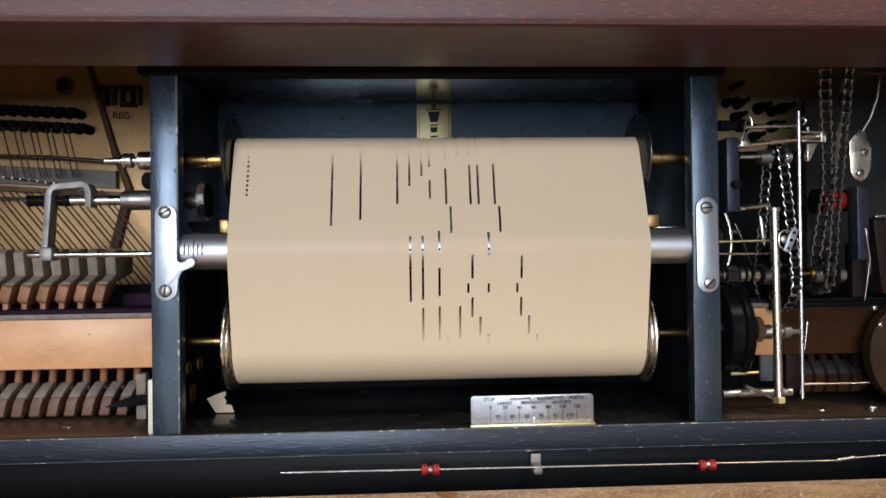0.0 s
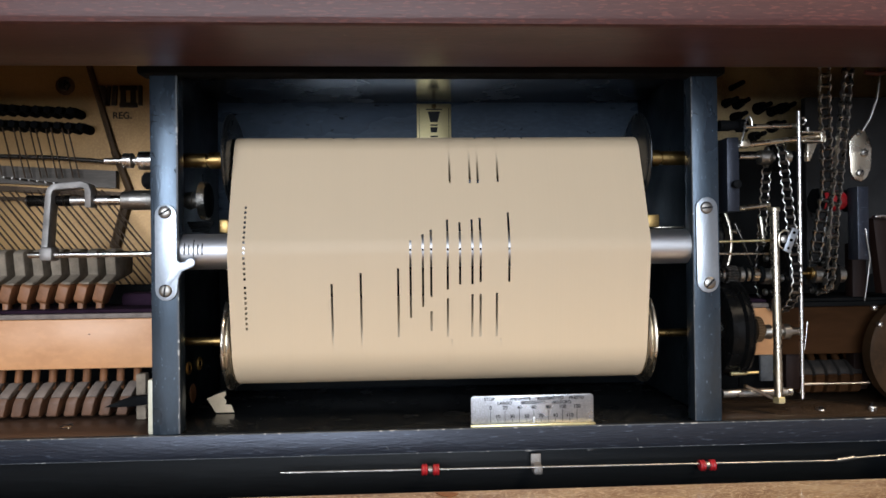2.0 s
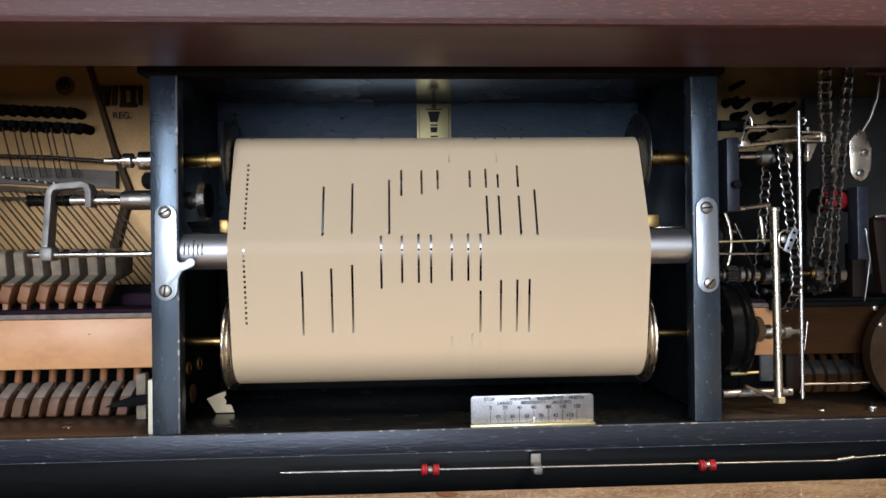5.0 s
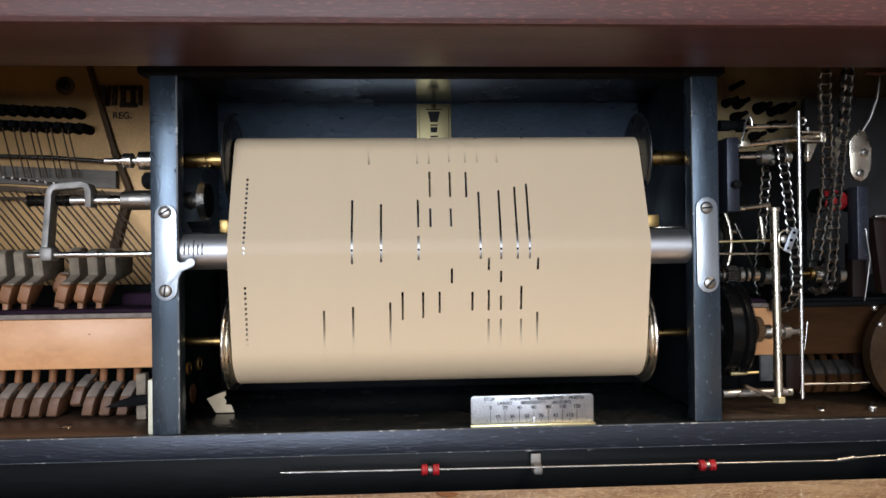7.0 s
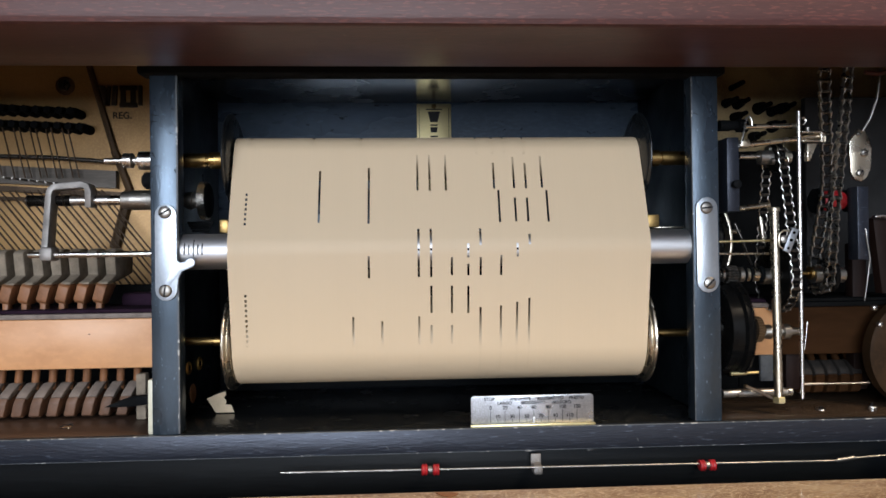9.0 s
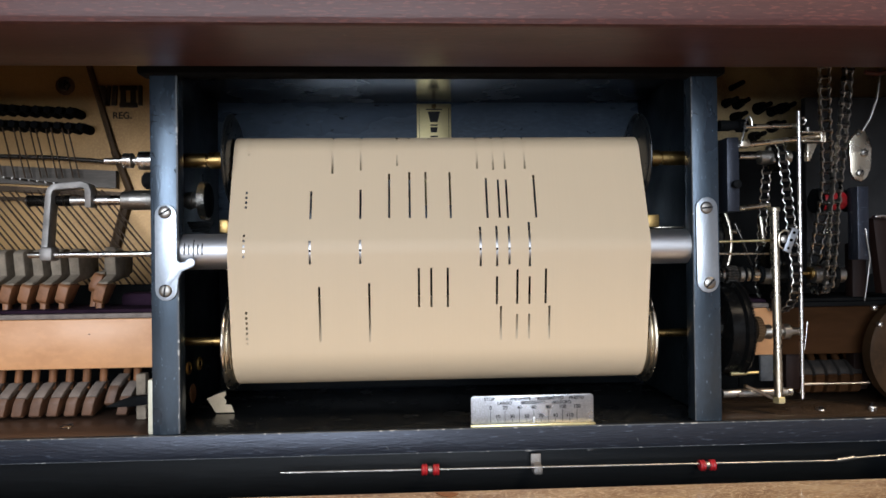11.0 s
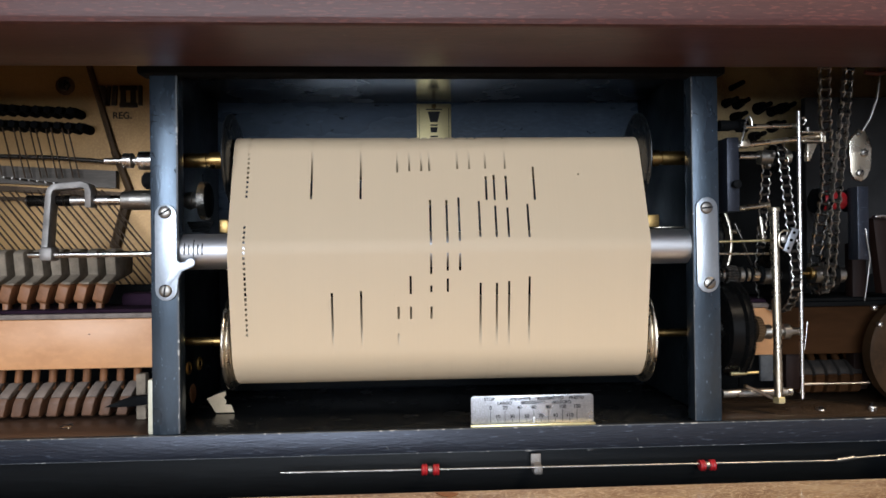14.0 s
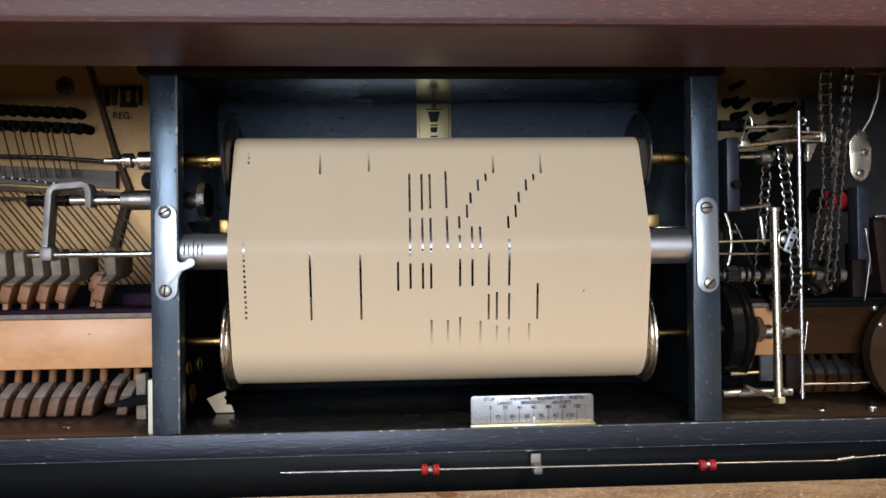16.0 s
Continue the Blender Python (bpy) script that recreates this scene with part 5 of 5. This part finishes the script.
sprocket_low = sprocket("sprocket", "large dark sprocket carrying the ladder chain", LOOP_F, LOOP_F.l, 24, 0.0032)
sprocket_top = sprocket("sprocket", "small steel sprocket at the top of the ladder chain", LOOP_F, LOOP_F.t, 10, 0.0032)
sprocket_g = sprocket("sprocket", "dark sprocket at the foot of the drive chain", LOOP_G, LOOP_G.l, 13, 0.0032)
tagged(part("axle", lathe(bmesh.new(), (0.2756, 0.044, 0.1), (1, 0, 0), [(0, 0.0014), (14 * u, 0.0014), (14.5 * u, 0.0048), (36 * u, 0.0052), (37 * u, 0.002)], 24), BRASS), "brass hub of the chain axle", "hub")

# red rubber roller behind the drive chain
roller = thing("rubber_roller", "red rubber roller between dark flanges", "roller", (0.2994, 0.066, 0.1562))
u6 = 0.0004
part("tyre", lathe(bmesh.new(), (0, 0, 0), (1, 0, 0), [(10 * u6, 0.0045), (14 * u6, 0.0066), (24 * u6, 0.0078), (36 * u6, 0.0083), (50 * u6, 0.0080), (58 * u6, 0.0068), (62 * u6, 0.0046)], 32), RED, roller, "red rubber sleeve")
part("flange", lathe(bmesh.new(), (0, 0, 0), (1, 0, 0), [(0, 0.006), (0.5 * u6, 0.0095), (9 * u6, 0.0100), (10 * u6, 0.006)], 32), MATT_BLACK, roller)
part("flange", lathe(bmesh.new(), (0, 0, 0), (1, 0, 0), [(63 * u6, 0.006), (64 * u6, 0.0088), (76 * u6, 0.0088), (78 * u6, 0.004)], 32), MATT_BLACK, roller)

# small perforated link plate with its ring
lp = thing("link_plate", "small nickel link plate with three holes", "link plate")
a, b = Vector((0.253, 0.012, 0.1328)), Vector((0.2461, 0.012, 0.1165))
d = (b - a).normalized()
nrm = Vector((d.z, 0, -d.x))
bm = bmesh.new()
w2 = 0.0026
vs = [a + nrm * w2, b + nrm * w2, b - nrm * w2, a - nrm * w2]
slab(bm, [(v.x, v.z) for v in vs], 0.0110, 0.0122, 0.0003)
part("plate", bm, BRACKET, lp)
for f in (0.18, 0.5, 0.84):
    c = a.lerp(b, f)
    part("hole", rod(bmesh.new(), (c.x, 0.0107, c.z), (c.x, 0.0116, c.z), 0.0011, seg=12), DARK, lp, "dark round hole")
part("ring", sweep(bmesh.new(), [(0.2498, 0.013, 0.1309), (0.2457, 0.013, 0.1317), (0.2424, 0.013, 0.1298), (0.2415, 0.013, 0.1254), (0.2422, 0.013, 0.1205), (0.2455, 0.013, 0.1181), (0.2479, 0.013, 0.1173)], 0.0006, 8), NICKEL, lp, "thin nickel ring")
part("stud", lathe(bmesh.new(), (0.246, 0.016, 0.1254), (0, -1, 0), [(0, 0.0028), (0.003, 0.0028), (0.0035, 0.0014), (0.0036, 0)], 16), DULL_STEEL, lp)

# oval cover plate and its wire
cover = thing("cover_plate", "dull cream metal cover plate with rounded lower end", "cover plate")
ol = [(0.3147, 0.044, 0.199), (0.3183, 0.044, 0.2041), (0.3228, 0.044, 0.2089), (0.3273, 0.044, 0.2076), (0.3303, 0.044, 0.202), (0.3324, 0.044, 0.1942), (0.3322, 0.044, 0.1856), (0.3308, 0.044, 0.1774), (0.328, 0.044, 0.1719), (0.3235, 0.044, 0.1693), (0.3182, 0.044, 0.1711), (0.3157, 0.044, 0.1767)]
part("plate", slab(bmesh.new(), [(p[0], p[2]) for p in ol], 0.044, 0.0465, 0.0005), NICKEL, cover)
for c, tn in (((0.3258, 0.0435, 0.1907), 0.3), ((0.3224, 0.0435, 0.1755), 1.0), ((0.3216, 0.0435, 0.2049), 0.4)):
    screw(c, 0.0030 if c[2] < 0.2 else 0.0018, DULL_STEEL, tn, "cover screws")
tagged(part("wire", sweep(bmesh.new(), [(0.3392, 0.04, 0.2633), (0.3367, 0.04, 0.2462), (0.3342, 0.04, 0.2312), (0.33, 0.042, 0.2166), (0.3248, 0.043, 0.2074)], 0.0009, 8), DULL_STEEL), "bent grey wire above the cover plate", "wire")
tagged(part("cloth_lead", sweep(bmesh.new(), [(0.3208, 0.034, 0.2497), (0.3303, 0.034, 0.2484), (0.3391, 0.034, 0.2506)], 0.0016, 8), material("faded_red_braid", (0.06, 0.015, 0.012), 0.8, bump=0.3)), "faded red braided lead", "lead")
strip_box("guide_post", (0.3083, 0.026, 0.11), (0.3169, 0.026, 0.1637), "dark grey wooden guide post", "post", BLACK, 0.012, 0.0006)
tagged(part("spring_wire", sweep(bmesh.new(), [(0.3128, 0.024, 0.1326), (0.314, 0.024, 0.1223), (0.3173, 0.026, 0.1107), (0.3153, 0.026, 0.0975), (0.3138, 0.028, 0.08)], 0.0004, 8), DULL_STEEL), "thin springy steel wire", "wire")
tagged(part("lever", ribbon([(0.3259, 0.034, 0.1417), (0.332, 0.034, 0.1425), (0.3372, 0.034, 0.1399)], 0.005, 0.0016), STEEL), "bent steel lever end", "lever")
tagged(part("wooden_lever", slab(bmesh.new(), [(0.3296, 0.1411), (0.345, 0.141), (0.3485, 0.0838), (0.3361, 0.084)], 0.04, 0.048, 0.001), DARK_MAHOGANY), "dark wooden lever arm", "lever")
tagged(part("mahogany_upright", box(bmesh.new(), (0.3261, 0.06, 0.008), Vector((0.3376, 0.06, 0.1226)) + Vector((0, 0.01, 0)), 0.001), DARK_MAHOGANY), "dark red mahogany upright", "upright")
disc = thing("wooden_pulley", "brown wooden pulley side with steel screws", "pulley")
part("rim", lathe(bmesh.new(), (0.3606, 0.028, 0.0405), (0, 1, 0), [(0, 0.040), (0.001, 0.0425), (0.010, 0.0425), (0.011, 0.041)], 56), PULLEY, disc)
for c in ((0.3211, 0.0275, 0.0745), (0.3252, 0.0275, 0.062)):
    screw(c, 0.0022, STEEL, 0.5, "pulley screws")
tagged(part("foot_plate", slab(bmesh.new(), [(0.3139, -0.050), (0.3219, -0.054), (0.3549, -0.034), (0.333, -0.006), (0.3079, -0.008)], 0, 0.002, 0.0005), NICKEL), "flat brass foot plate on the shelf", "plate")
fp = bpy.data.objects["foot_plate"]
fp.matrix_basis = Matrix.Translation((0, 0, 0.0022)) @ Matrix.Rotation(radians(-90), 4, "X")
for c in ((0.2807, 0.03, -0.0014), (0.318, 0.028, -0.001)):
    screw((c[0], c[1], 0.0022 if c[0] > 0.3 else 0.0004), 0.0036, STEEL, 0.9, "shelf screws", "round-head steel screw in the dark shelf", (0, -0.2, 1))
strip_box("rear_post", (0.2716, 0.06, 0.0092), (0.2849, 0.06, 0.0485), "dark wooden post behind the shaft", "post", DARK_MAHOGANY, 0.012)
# added near-black sheet: covers the plate where the depth lies in shade
panel("partition", (0.2462, 0.118, 0.07), (0.3237, 0.125, 0.2032), DARK, "added near-black sheet for the shade behind the drive mechanism", "partition")
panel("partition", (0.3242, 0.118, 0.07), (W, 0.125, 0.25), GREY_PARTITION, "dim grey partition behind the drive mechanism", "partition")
# treble butts: darker leather and wood replace the shade on this side
for k in range(5):
    px = 1432 + 25 * k
    c = Vector((0.286, 0.055, 0.0177)) + Vector(((px - 1430) * 0.0004, 0, 0))
    butt((c.x, 0.058, 0.011), "treble hammer butts", SHADED_LEATHER, SHADED_WOOD)


# ---- small signs of wear ----
def scratch(a, b, w, mat, label):
    a, b = Vector(a), Vector(b)
    d = (b - a).normalized()
    s = Vector((d.z, 0, -d.x)) * w / 2
    bm = bmesh.new()
    slab(bm, [((a + s).x, (a + s).z), (b.x, b.z), ((a - s).x, (a - s).z)], a.y, a.y + 0.0003)
    tagged(part("scratch", bm, mat, smooth=False), label, "scratch", "scratches")


for a, b in (((-0.0963, 0.1521, 0.233), (-0.0954, 0.1521, 0.2255)), ((0.0678, 0.1521, 0.2291), (0.0647, 0.1521, 0.2271)), ((0.083, 0.1521, 0.23), (0.081, 0.1521, 0.2275)), ((0.1104, 0.1521, 0.2528), (0.1118, 0.1521, 0.2492)), ((0.1418, 0.1521, 0.2268), (0.1448, 0.1521, 0.2253))):
    scratch(a, b, 0.0008, DARK, "short dark scratch in the black back board")
for a, b in (((-0.189, -0.0001, 0.2121), (-0.1831, -0.0001, 0.211)), ((-0.1894, -0.0001, 0.2073), (-0.1846, -0.0001, 0.2076)), ((-0.1885, -0.0001, 0.1871), (-0.1856, -0.0001, 0.1823)), ((-0.177, -0.0001, 0.2001), (-0.173, -0.0001, 0.1986)), ((-0.1758, -0.0001, 0.2162), (-0.1721, -0.0001, 0.2147)),
             ((-0.174, -0.0001, 0.1759), (-0.1725, -0.0001, 0.1714)), ((0.1756, -0.0001, 0.2126), (0.1791, -0.0001, 0.2114)), ((0.1751, -0.0001, 0.1274), (0.177, -0.0001, 0.1258))):
    scratch(a, b, 0.0009, DARK, "small dark chip in the post lacquer")
for a, b in (((-0.0368, -0.0022, -0.0097), (-0.0346, -0.0022, -0.0132)), ((0.025, -0.0022, -0.0148), (0.0357, -0.0022, -0.0143)), ((0.0563, -0.0022, -0.0152), (0.0647, -0.0022, -0.0147)), ((0.1327, -0.0022, -0.0085), (0.1338, -0.0022, -0.0108)), ((-0.0904, -0.0022, -0.0139), (-0.0845, -0.0022, -0.0141)), ((0.0985, -0.0022, -0.0156), (0.1031, -0.0022, -0.0154))):
    scratch(a, b, 0.0007, WORN, "pale scratch on the black front rail")
rng = random.Random(5)
for k in range(26):
    x, y = rng.uniform(-0.22, 0.24), rng.uniform(-0.105, -0.03)
    bm = lathe(bmesh.new(), (x, y, 0.2358), (0, 0, 1), [(0, 0.00035 * rng.uniform(0.6, 1.6)), (0.0004, 0.0004)], 7)
    tagged(part("pale_speck", bm, FELT), "tiny pale speck under the mahogany panel", "speck", "specks")


# ---- what moves ----
def turn_rows(at, rate):
    """Even turning about x: rate in radians a metre of paper."""
    return [(k / 10, Matrix.Translation(at) @ Matrix.Rotation(rate * paper_run(k / 10), 4, "X")) for k in range(161)]


CHAIN_RATE = 0.79                 # chain run for each metre of paper


def move_chain(loop, links, rate):
    for s0, ob in links:
        walk(ob, [(k / 15, loop.pose_at(s0 + rate * paper_run(k / 15))) for k in range(241)])


PORT = ARC_1 + RUN_1 + ARC_B * 0.6 + 0.0035


def strike_rows(at, track, back, lift, tilt):
    """A hammer lies at rest, swings to the string as its slot opens the port, and falls back as it closes."""
    rest = Matrix.Translation(at)
    hit = rest @ Matrix.Translation((0, back, lift)) @ Matrix.Rotation(radians(tilt), 4, "X")
    times = []
    for x, a, b in slots:
        if abs(x - (TRACK_ZERO + track * PITCH)) < 1e-6:
            on = float(np.interp(a + PORT, RUN_U, RUN_T))
            off = float(np.interp(b + PORT, RUN_U, RUN_T))
            if 0.2 < on < 15.8:
                times.append((on, off))
    rows = [(0.0, rest)]
    for on, off in sorted(times):
        on = max(on, rows[-1][0] + 0.07)
        off = max(off, on + 0.14)
        rows += [(on, rest), (on + 0.0667, hit)]
        if off < 15.85:
            rows += [(off, hit), (off + 0.1, rest)]
    if rows[-1][0] < 16.0:
        rows.append((16.0, rows[-1][1]))
    return rows


def motions():
    move_paper()
    walk(supply_spool, turn_rows((MID, UPPER[0], UPPER[1]), 1 / UPPER[2]))
    walk(take_up_spool, turn_rows((MID, LOWER[0], LOWER[1]), 1 / LOWER[2]))
    walk(drive_gear, turn_rows(GEAR_AT, 1 / LOWER[2]))
    move_chain(LOOP_F, chain_f, CHAIN_RATE)
    move_chain(LOOP_G, chain_g, CHAIN_RATE)
    for ob, loop, c in ((sprocket_low, LOOP_F, LOOP_F.l), (sprocket_top, LOOP_F, LOOP_F.t), (sprocket_g, LOOP_G, LOOP_G.l)):
        walk(ob, turn_rows((loop.x, c[0], c[1]), CHAIN_RATE / c[2]))
    for track in (-19, -21):
        walk(hammers[track][0], strike_rows(hammers[track][1], track, 0.024, 0.0045, -14))
        walk(butts[track][0], strike_rows(butts[track][1], track, 0.010, 0.006, -10))


motions()
